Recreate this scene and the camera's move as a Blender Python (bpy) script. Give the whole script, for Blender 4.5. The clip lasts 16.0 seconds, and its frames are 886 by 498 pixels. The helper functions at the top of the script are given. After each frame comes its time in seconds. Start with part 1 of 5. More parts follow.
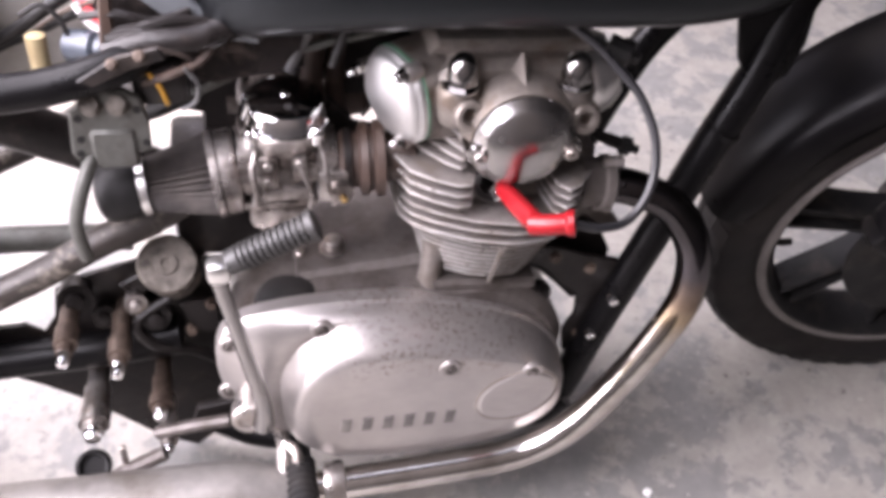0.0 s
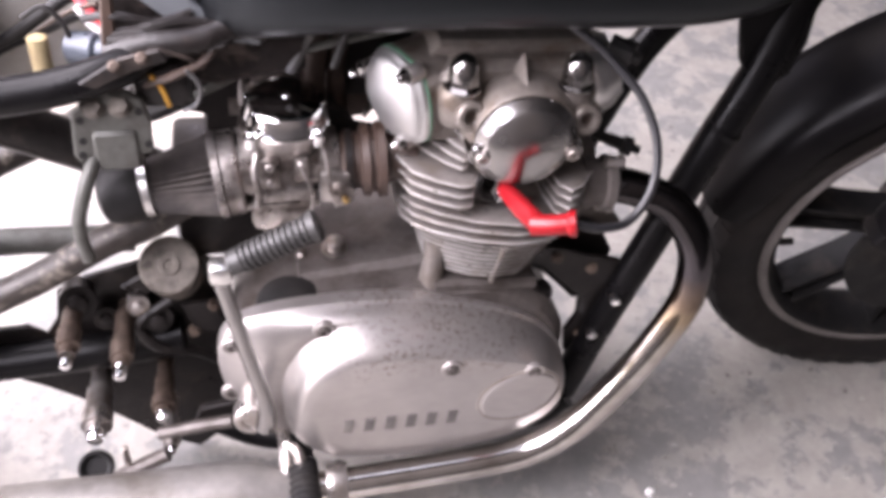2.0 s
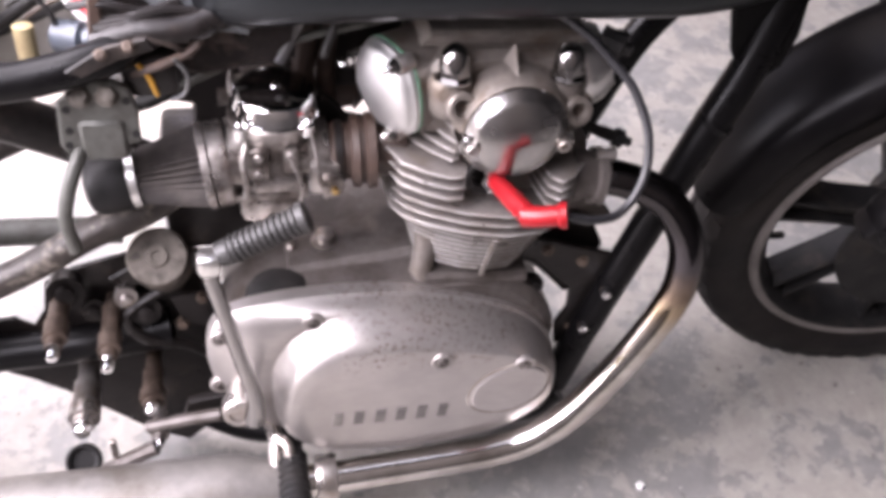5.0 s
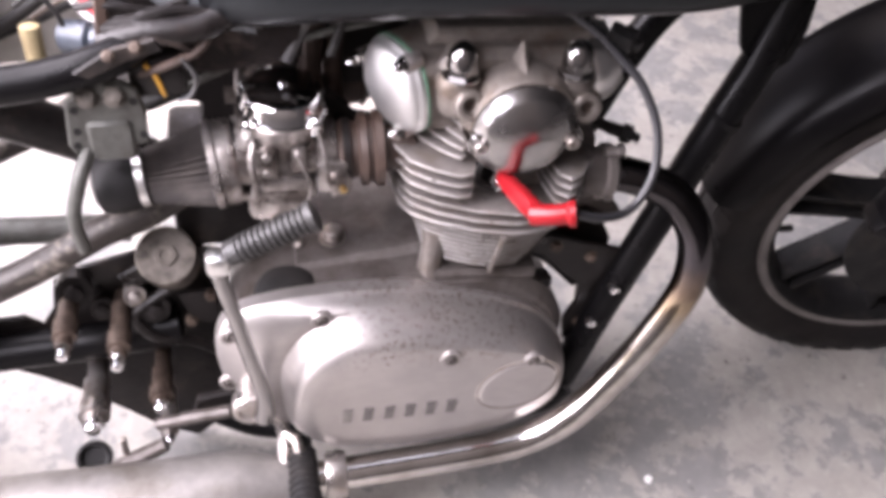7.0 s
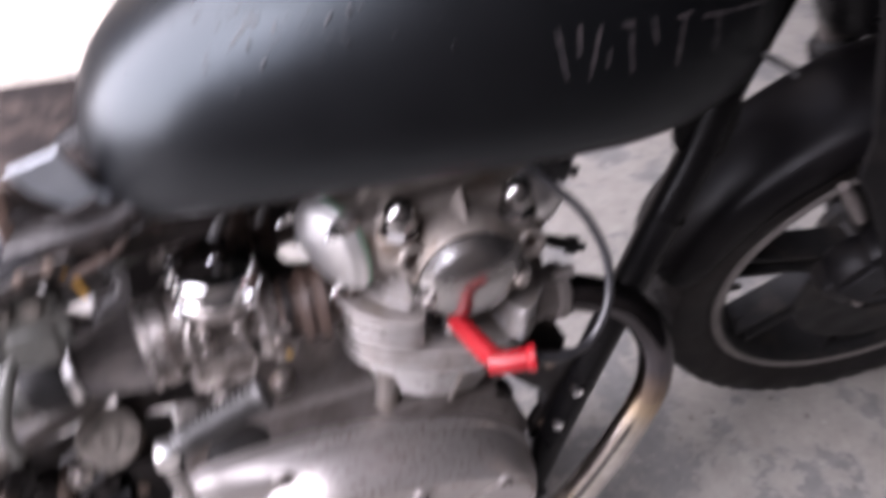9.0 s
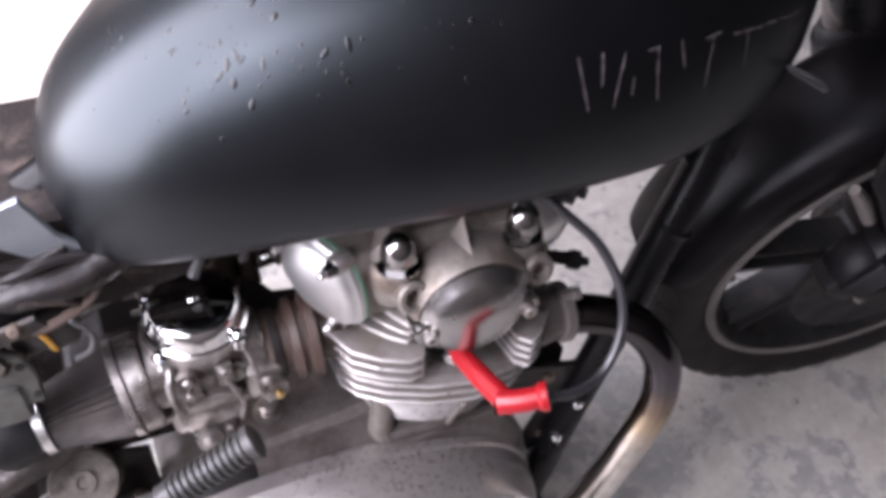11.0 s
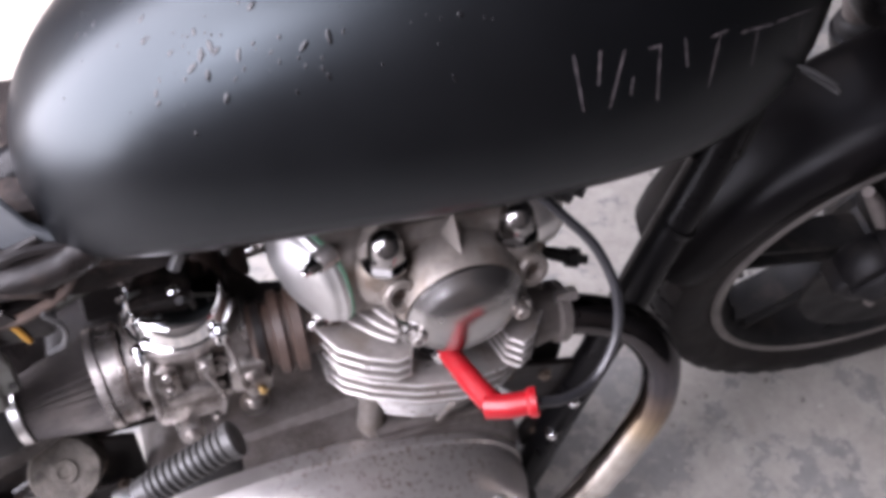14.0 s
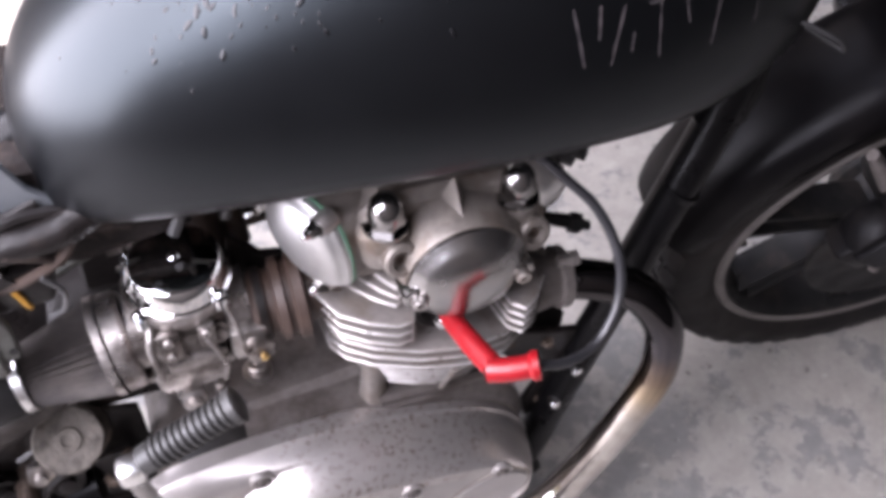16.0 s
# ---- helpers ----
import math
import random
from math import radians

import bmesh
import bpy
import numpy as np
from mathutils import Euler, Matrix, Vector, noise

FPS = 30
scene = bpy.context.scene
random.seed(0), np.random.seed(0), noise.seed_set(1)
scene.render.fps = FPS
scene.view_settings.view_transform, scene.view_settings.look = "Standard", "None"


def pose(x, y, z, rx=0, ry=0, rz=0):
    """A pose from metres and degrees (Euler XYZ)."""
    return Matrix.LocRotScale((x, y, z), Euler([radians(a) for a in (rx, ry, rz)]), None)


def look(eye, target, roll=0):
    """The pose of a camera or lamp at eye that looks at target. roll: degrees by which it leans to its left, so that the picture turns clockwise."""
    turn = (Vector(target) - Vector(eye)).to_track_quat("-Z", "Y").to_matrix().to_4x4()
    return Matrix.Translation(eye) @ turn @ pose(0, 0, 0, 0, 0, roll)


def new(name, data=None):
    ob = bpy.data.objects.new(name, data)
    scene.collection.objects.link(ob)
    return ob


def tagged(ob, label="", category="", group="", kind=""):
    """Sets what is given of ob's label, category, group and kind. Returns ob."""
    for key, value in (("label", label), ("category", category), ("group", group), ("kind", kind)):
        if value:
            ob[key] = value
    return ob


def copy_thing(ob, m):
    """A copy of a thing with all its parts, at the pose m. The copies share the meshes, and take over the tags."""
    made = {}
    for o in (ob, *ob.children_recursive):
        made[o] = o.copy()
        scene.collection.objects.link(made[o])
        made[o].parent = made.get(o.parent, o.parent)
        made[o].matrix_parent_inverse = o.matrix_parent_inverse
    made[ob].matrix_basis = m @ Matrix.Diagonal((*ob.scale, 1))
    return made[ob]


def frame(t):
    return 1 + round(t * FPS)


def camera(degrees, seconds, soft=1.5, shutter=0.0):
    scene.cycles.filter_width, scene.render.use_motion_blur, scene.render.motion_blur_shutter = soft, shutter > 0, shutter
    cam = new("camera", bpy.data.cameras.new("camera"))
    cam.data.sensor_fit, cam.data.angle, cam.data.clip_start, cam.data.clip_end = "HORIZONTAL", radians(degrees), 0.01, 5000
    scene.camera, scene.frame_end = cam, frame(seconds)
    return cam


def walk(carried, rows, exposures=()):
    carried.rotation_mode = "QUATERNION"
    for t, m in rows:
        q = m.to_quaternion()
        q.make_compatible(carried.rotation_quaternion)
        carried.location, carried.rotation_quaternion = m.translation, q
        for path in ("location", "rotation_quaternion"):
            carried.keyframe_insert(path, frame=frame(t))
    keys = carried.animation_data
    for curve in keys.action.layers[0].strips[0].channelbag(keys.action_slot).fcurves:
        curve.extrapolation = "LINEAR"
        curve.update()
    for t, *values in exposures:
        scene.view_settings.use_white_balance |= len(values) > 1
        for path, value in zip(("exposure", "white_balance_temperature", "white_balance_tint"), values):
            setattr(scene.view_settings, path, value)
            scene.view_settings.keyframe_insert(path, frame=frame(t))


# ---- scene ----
from mathutils.bvhtree import BVHTree

cam = camera(52.0, 16.0, soft=4.4, shutter=0.8)
PATH = [
    (0, (-0.215, -0.781, 1.107), (0.176, 0.648, -0.237), 6.4),
    (0.5, (-0.215, -0.78, 1.106), (0.176, 0.647, -0.239), 7.0),
    (1, (-0.215, -0.779, 1.107), (0.183, 0.648, -0.237), 7.4),
    (1.5, (-0.218, -0.779, 1.108), (0.178, 0.65, -0.234), 7.0),
    (2, (-0.216, -0.781, 1.108), (0.173, 0.648, -0.236), 6.2),
    (2.5, (-0.218, -0.782, 1.107), (0.171, 0.648, -0.236), 6.2),
    (3, (-0.216, -0.781, 1.106), (0.176, 0.646, -0.239), 6.3),
    (3.5, (-0.213, -0.783, 1.105), (0.186, 0.642, -0.241), 6.5),
    (4, (-0.214, -0.782, 1.104), (0.192, 0.639, -0.243), 6.8),
    (6.5, (-0.213, -0.779, 1.101), (0.189, 0.629, -0.26), 6.7),
    (7, (-0.216, -0.772, 1.108), (0.177, 0.631, -0.262), 6.3),
    (7.2, (-0.232, -0.758, 1.119), (0.131, 0.662, -0.242), 7.2),
    (7.5, (-0.273, -0.763, 1.12), (0.057, 0.71, -0.192), 11.2),
    (7.7, (-0.238, -0.778, 1.125), (0.167, 0.712, -0.147), 8.1),
    (8, (-0.203, -0.784, 1.099), (0.177, 0.673, -0.218), 3.0),
    (8.2, (-0.206, -0.772, 1.099), (0.191, 0.65, -0.25), 4.5),
    (8.5, (-0.19, -0.757, 1.104), (0.192, 0.673, -0.241), 6.2),
    (8.7, (-0.186, -0.73, 1.117), (0.227, 0.646, -0.274), 6.2),
    (9, (-0.201, -0.655, 1.181), (0.326, 0.717, -0.175), 2.4),
    (9.1, (-0.212, -0.641, 1.192), (0.407, 0.712, -0.145), 1.8),
    (9.3, (-0.22, -0.614, 1.205), (0.459, 0.691, -0.15), -0.1),
    (9.5, (-0.223, -0.592, 1.207), (0.495, 0.672, -0.167), 1.2),
    (9.6, (-0.217, -0.584, 1.206), (0.481, 0.684, -0.174), 1.3),
    (10, (-0.22, -0.569, 1.193), (0.446, 0.694, -0.208), 2.4),
    (10.2, (-0.223, -0.573, 1.189), (0.418, 0.683, -0.23), 2.5),
    (11.2, (-0.197, -0.546, 1.19), (0.38, 0.716, -0.251), 4.4),
    (12.3, (-0.17, -0.518, 1.192), (0.343, 0.745, -0.271), 6.2),
    (12.5, (-0.158, -0.521, 1.188), (0.361, 0.717, -0.295), 5.4),
    (13, (-0.157, -0.535, 1.187), (0.42, 0.687, -0.287), 5.2),
    (13.5, (-0.165, -0.535, 1.183), (0.371, 0.687, -0.307), 3.9),
    (14, (-0.171, -0.531, 1.185), (0.369, 0.697, -0.299), 4.5),
    (14.5, (-0.17, -0.529, 1.172), (0.361, 0.659, -0.346), 4.7),
    (15, (-0.169, -0.531, 1.174), (0.369, 0.648, -0.35), 3.8),
    (15.5, (-0.169, -0.532, 1.176), (0.355, 0.657, -0.344), 3.2),
    (16, (-0.171, -0.539, 1.173), (0.351, 0.662, -0.338), 3.9),
]
walk(cam, [(t, look(eye, target, roll)) for t, eye, target, roll in PATH], [(0, 0.74, 7150, 32), (7.4, 0.74, 7150, 32), (8.0, 0.68, 7150, 32), (8.4, 0.68, 7150, 32), (8.8, 0.52, 7050, 32), (9.3, 0.30, 6750, 31), (10.2, 0.40, 6780, 30), (12.3, 0.50, 6800, 30), (16, 0.50, 6800, 30)])

# ---- world and light ----
world = bpy.data.worlds.new("sky")
scene.world = world
world.use_nodes = True
wn = world.node_tree
for n in list(wn.nodes):
    wn.nodes.remove(n)
sky = wn.nodes.new("ShaderNodeTexSky")
sky.sky_type = "NISHITA"
sky.sun_disc = False
SUN_EL, SUN_AZ = radians(42), radians(-8)  # azimuth from +y towards +x
sky.sun_elevation, sky.sun_rotation = SUN_EL, SUN_AZ
bg = wn.nodes.new("ShaderNodeBackground")
bg.inputs["Strength"].default_value = 0.15
wo = wn.nodes.new("ShaderNodeOutputWorld")
wn.links.new(sky.outputs[0], bg.inputs[0])
wn.links.new(bg.outputs[0], wo.inputs[0])

sun = new("sun", bpy.data.lights.new("sun", "SUN"))
sun.data.energy, sun.data.angle, sun.data.color = 4.0, radians(0.5), (1.0, 0.95, 0.87)
sun_way = Vector((math.sin(SUN_AZ) * math.cos(SUN_EL), math.cos(SUN_AZ) * math.cos(SUN_EL), math.sin(SUN_EL)))
sun.matrix_world = look(sun_way * 20, (0, 0, 0))


def window_light(name, centre, target, w, h, power, colour):
    """The sky's light in an opening."""
    d = bpy.data.lights.new(name, "AREA")
    d.shape, d.size, d.size_y, d.energy, d.color = "RECTANGLE", w, h, power, colour
    ob = new(name, d)
    ob.matrix_world = look(centre, target)
    return ob


window_light("west_door_daylight", (-1.55, 0.05, 1.55), (0, 0.05, 0.8), 2.1, 2.4, 220, (0.84, 0.93, 1.0))
window_light("roof_light_daylight", (-0.72, 0.9, 3.19), (-0.72, 0.9, 0), 1.6, 2.3, 26, (0.76, 0.89, 1.0))
window_light("south_window_daylight", (-1.25, -1.08, 2.1), (-0.5, 0, 1.2), 0.9, 1.5, 34, (0.80, 0.91, 1.0))


# ---- materials ----
def ramp(nt, fac, stops):
    r = nt.nodes.new("ShaderNodeValToRGB")
    els = r.color_ramp.elements
    while len(els) < len(stops):
        els.new(0.5)
    for e, (p, c) in zip(els, stops):
        e.position, e.color = p, (*c, 1) if len(c) == 3 else c
    nt.links.new(fac, r.inputs[0])
    return r.outputs[0]


def noise_fac(nt, scale, detail=4, rough=0.55, stretch=None):
    tc = nt.nodes.new("ShaderNodeTexCoord")
    out = tc.outputs["Object"]
    if stretch:
        mp = nt.nodes.new("ShaderNodeMapping")
        mp.inputs["Scale"].default_value = stretch
        nt.links.new(out, mp.inputs[0])
        out = mp.outputs[0]
    n = nt.nodes.new("ShaderNodeTexNoise")
    n.inputs["Scale"].default_value, n.inputs["Detail"].default_value, n.inputs["Roughness"].default_value = scale, detail, rough
    nt.links.new(out, n.inputs["Vector"])
    return n.outputs["Fac"]


def mix(nt, fac, a, b):
    m = nt.nodes.new("ShaderNodeMix")
    m.data_type = "RGBA"
    for k, v in ((0, fac), (6, a), (7, b)):
        if hasattr(v, "node"):
            nt.links.new(v, m.inputs[k])
        else:
            m.inputs[k].default_value = v if k == 0 else (*v, 1)
    return m.outputs[2]


def material(name, colour, rough, metal=0.0, dirt=None, dirt_at=(0.5, 0.7), grain=60, grain_amt=0.12, rough_var=0.12, bump=0.15, stretch=None, coat=0.0, dirt_scale=9.0, bump_scale=None, spec=0.5):
    """A surface with fine grain, broad patches of dirt or wear, uneven gloss and slight relief."""
    m = bpy.data.materials.new(name)
    m.use_nodes = True
    nt = m.node_tree
    b = nt.nodes["Principled BSDF"]
    g = noise_fac(nt, grain, 5, 0.6, stretch)
    lo, hi = [tuple(max(0, c * (1 + s * grain_amt)) for c in colour) for s in (-1, 1)]
    base = ramp(nt, g, [(0.3, lo), (0.7, hi)])
    if dirt:
        d = ramp(nt, noise_fac(nt, dirt_scale, 6, 0.65), [(dirt_at[0], (0, 0, 0)), (dirt_at[1], (1, 1, 1))])
        base = mix(nt, d, base, dirt)
    nt.links.new(base, b.inputs["Base Color"])
    b.inputs["Metallic"].default_value = metal
    b.inputs["Coat Weight"].default_value = coat
    b.inputs["Specular IOR Level"].default_value = spec
    r = ramp(nt, noise_fac(nt, grain * 0.35, 4), [(0.3, (max(0.02, rough - rough_var),) * 3), (0.7, (min(1, rough + rough_var),) * 3)])
    nt.links.new(r, b.inputs["Roughness"])
    if bump:
        bm_ = nt.nodes.new("ShaderNodeBump")
        bm_.inputs["Strength"].default_value, bm_.inputs["Distance"].default_value = bump, 0.002
        nt.links.new(noise_fac(nt, bump_scale or grain * 2, 4, 0.6, stretch), bm_.inputs["Height"])
        nt.links.new(bm_.outputs[0], b.inputs["Normal"])
    return m


M_TANK = material("satin_black_paint", (0.0016, 0.0015, 0.0018), 0.335, 0, (0.0026, 0.0025, 0.0029), (0.5, 0.75), 30, 0.15, 0.03, 0.03, dirt_scale=5, spec=0.36)
# The bluish daylight of the sheen is put into the specular tint.
M_TANK.node_tree.nodes["Principled BSDF"].inputs["Specular Tint"].default_value = (0.80, 0.93, 1.0, 1)
M_FRAME = material("black_frame_paint", (0.004, 0.0037, 0.004), 0.34, 0, (0.016, 0.013, 0.011), (0.58, 0.8), 70, 0.2, 0.1, 0.1, dirt_scale=12, spec=0.13)
M_WORN = material("dusty_bare_tube", (0.022, 0.017, 0.014), 0.5, 0.2, (0.116, 0.099, 0.082), (0.54, 0.63), 90, 0.25, 0.12, 0.5, stretch=(1, 1, 1), dirt_scale=34)
M_CAST = material("cast_aluminium", (0.168, 0.147, 0.130), 0.40, 0.35, (0.10, 0.074, 0.055), (0.47, 0.66), 110, 0.16, 0.12, 0.4, dirt_scale=24)
M_CASE = material("grimy_case_aluminium", (0.27, 0.24, 0.212), 0.42, 0.35, (0.12, 0.098, 0.078), (0.45, 0.64), 110, 0.16, 0.12, 0.4, dirt_scale=22)
M_DARKCASE = material("oily_case_aluminium", (0.108, 0.094, 0.087), 0.42, 0.3, (0.055, 0.044, 0.038), (0.44, 0.62), 110, 0.18, 0.12, 0.4, dirt_scale=20)
# Worn edge metal, lightened further for the highlight along the upper bevel.
M_FINEDGE = material("worn_lit_fin_edge", (0.45, 0.43, 0.415), 0.33, 0.6, (0.34, 0.31, 0.29), (0.48, 0.62), 150, 0.12, 0.1, 0.2, dirt_scale=40)
M_FIN = material("fin_aluminium", (0.21, 0.19, 0.177), 0.38, 0.35, (0.16, 0.135, 0.115), (0.46, 0.68), 110, 0.14, 0.12, 0.35, dirt_scale=28)
M_POLISH = material("polished_aluminium", (0.70, 0.69, 0.675), 0.34, 1.0, (0.5, 0.48, 0.46), (0.45, 0.8), 60, 0.06, 0.06, 0.06, dirt_scale=10)
M_SATIN = material("satin_aluminium", (0.58, 0.575, 0.565), 0.46, 1.0, (0.44, 0.43, 0.42), (0.45, 0.8), 60, 0.06, 0.06, 0.06, dirt_scale=12)
M_CHROME = material("chrome", (0.80, 0.80, 0.81), 0.07, 1.0, (0.6, 0.58, 0.55), (0.55, 0.8), 40, 0.03, 0.03, 0.02)
M_NUT = material("dulled_chrome", (0.30, 0.29, 0.285), 0.14, 1.0, (0.3, 0.28, 0.26), (0.5, 0.75), 60, 0.05, 0.05, 0.05)
M_DULL = material("dull_steel", (0.40, 0.37, 0.35), 0.35, 0.9, (0.2, 0.15, 0.11), (0.5, 0.75), 90, 0.12, 0.12, 0.15, dirt_scale=20)
M_CARB = material("carburettor_alloy", (0.42, 0.39, 0.37), 0.34, 0.85, (0.13, 0.11, 0.10), (0.40, 0.60), 100, 0.12, 0.12, 0.2, dirt_scale=26)
M_RED = material("red_rubber", (0.24, 0.005, 0.008), 0.33, 0, (0.17, 0.004, 0.007), (0.55, 0.8), 50, 0.08, 0.08, 0.05)
M_RUBBER = material("black_rubber", (0.014, 0.0135, 0.0135), 0.5, 0, (0.03, 0.027, 0.025), (0.5, 0.75), 80, 0.2, 0.1, 0.15, spec=0.2)
M_PEDAL = material("grey_worn_rubber", (0.03, 0.029, 0.028), 0.5, 0, (0.08, 0.075, 0.07), (0.5, 0.75), 80, 0.2, 0.1, 0.15, dirt_scale=25)
M_TYRE = material("dusty_tyre_rubber", (0.010, 0.009, 0.009), 0.5, 0, (0.022, 0.018, 0.016), (0.4, 0.75), 60, 0.2, 0.1, 0.2, dirt_scale=7, spec=0.15)
M_BOOT = material("brown_aged_rubber", (0.045, 0.027, 0.02), 0.55, 0, (0.085, 0.052, 0.037), (0.5, 0.75), 70, 0.2, 0.1, 0.15, dirt_scale=20)
M_RIM = material("grey_rim_alloy", (0.19, 0.172, 0.16), 0.5, 0.35, (0.07, 0.062, 0.056), (0.5, 0.8), 70, 0.12, 0.1, 0.1)
M_SPOKE = material("dark_grey_wheel_paint", (0.012, 0.0115, 0.0115), 0.5, 0.0, (0.04, 0.034, 0.029), (0.52, 0.78), 70, 0.2, 0.12, 0.15, dirt_scale=20, spec=0.16)
M_BRACKET = material("grey_green_alloy", (0.078, 0.079, 0.071), 0.5, 0.3, (0.045, 0.041, 0.036), (0.48, 0.68), 90, 0.15, 0.1, 0.35, dirt_scale=30)
M_GREASE = material("greasy_dark_metal", (0.011, 0.009, 0.0085), 0.4, 0.1, (0.040, 0.030, 0.025), (0.56, 0.74), 60, 0.3, 0.15, 0.35, dirt_scale=24, spec=0.3)
M_RUST = material("rusty_steel", (0.06, 0.042, 0.033), 0.45, 0.5, (0.16, 0.12, 0.095), (0.45, 0.7), 90, 0.2, 0.12, 0.3, dirt_scale=30)
M_CAPLID = material("oxidised_lid", (0.11, 0.095, 0.08), 0.6, 0.3, (0.035, 0.028, 0.022), (0.45, 0.6), 90, 0.25, 0.1, 0.8, dirt_scale=45)
M_CREAM = material("yellowed_plastic", (0.40, 0.32, 0.18), 0.5, 0, (0.26, 0.19, 0.10), (0.5, 0.75), 60, 0.1, 0.1, 0.1, dirt_scale=30)
M_BLUE = material("blue_grey_plastic", (0.045, 0.055, 0.07), 0.35, 0.1, None, (0.5, 0.7), 60, 0.15)
M_WHITE = material("white_plastic", (0.75, 0.74, 0.72), 0.45, 0, None, (0.5, 0.7), 60, 0.05)
M_YELLOW = material("yellow_wire", (0.5, 0.25, 0.03), 0.45, 0, None, (0.5, 0.7), 60, 0.08)
M_REDWIRE = material("red_wire", (0.65, 0.05, 0.06), 0.45, 0, None, (0.5, 0.7), 60, 0.08)
M_LEAD = material("dark_lead_rubber", (0.016, 0.016, 0.018), 0.34, 0, (0.04, 0.037, 0.035), (0.5, 0.75), 60, 0.15)
M_BLACK = material("matte_black_casting", (0.005, 0.0046, 0.005), 0.42, 0, (0.016, 0.014, 0.013), (0.52, 0.75), 70, 0.2, 0.1, 0.2, dirt_scale=22, spec=0.14)
M_CABLE = material("grey_cable", (0.035, 0.035, 0.037), 0.42, 0, (0.08, 0.075, 0.07), (0.5, 0.75), 60, 0.15)
M_GASKET = material("green_gasket", (0.10, 0.22, 0.15), 0.6, 0, None, (0.5, 0.7), 60, 0.1)
M_LETTER = material("dark_relief_paint", (0.12, 0.11, 0.105), 0.5, 0.3, (0.26, 0.24, 0.22), (0.5, 0.7), 90, 0.2)
M_MUFFLER = material("silver_muffler_paint", (0.21, 0.197, 0.185), 0.48, 0.4, (0.13, 0.115, 0.10), (0.47, 0.66), 60, 0.14, 0.1, 0.3, dirt_scale=12)
M_SEAT = material("grey_metal_seat_base", (0.20, 0.215, 0.23), 0.35, 0.5, None, (0.5, 0.7), 40, 0.1)
# Unseen walls and ceiling, coloured dark so black paint has little to reflect.
M_WALL = material("unseen_dark_wall", (0.034, 0.032, 0.031), 0.85, 0, (0.024, 0.022, 0.021), (0.45, 0.75), 14, 0.08, 0.05, 0.3, dirt_scale=1.5)
M_CEIL = material("unseen_dark_ceiling", (0.035, 0.033, 0.032), 0.9, 0, (0.035, 0.033, 0.03), (0.5, 0.75), 10, 0.06, 0.05, 0.2, dirt_scale=1.2)
M_GROUND = material("pale_yard_ground", (0.42, 0.40, 0.37), 0.9, 0, (0.32, 0.30, 0.27), (0.5, 0.75), 6, 0.1, 0.05, 0.3, dirt_scale=0.8)


def cover_material():
    """Brushed, dulled clutch cover with a field of dark corrosion specks along its upper half."""
    m = material("brushed_cover_aluminium", (0.42, 0.392, 0.375), 0.36, 0.75, (0.29, 0.268, 0.256), (0.4, 0.8), 40, 0.05, 0.05, 0.08, stretch=(1, 1, 4), dirt_scale=9)
    nt = m.node_tree
    b = nt.nodes["Principled BSDF"]
    was = b.inputs["Base Color"].links[0].from_socket
    spots = ramp(nt, noise_fac(nt, 190, 3, 0.6), [(0.54, (0, 0, 0)), (0.64, (1, 1, 1))])
    field = ramp(nt, noise_fac(nt, 10, 3, 0.5), [(0.26, (0, 0, 0)), (0.5, (1, 1, 1))])
    tc = nt.nodes.new("ShaderNodeTexCoord")
    sep = nt.nodes.new("ShaderNodeSeparateXYZ")
    nt.links.new(tc.outputs["Object"], sep.inputs[0])
    mr = nt.nodes.new("ShaderNodeMapRange")
    mr.inputs[1].default_value, mr.inputs[2].default_value = 0.345, 0.375
    nt.links.new(sep.outputs[2], mr.inputs[0])
    mr2 = nt.nodes.new("ShaderNodeMapRange")
    mr2.inputs[1].default_value, mr2.inputs[2].default_value = -0.15, -0.09
    nt.links.new(sep.outputs[0], mr2.inputs[0])
    fac = spots
    for other in (field, mr.outputs[0], mr2.outputs[0]):
        mul = nt.nodes.new("ShaderNodeMath")
        mul.operation = "MULTIPLY"
        nt.links.new(fac, mul.inputs[0])
        nt.links.new(other, mul.inputs[1])
        fac = mul.outputs[0]
    nt.links.new(mix(nt, fac, was, (0.19, 0.15, 0.125)), b.inputs["Base Color"])
    return m


M_COVER = cover_material()


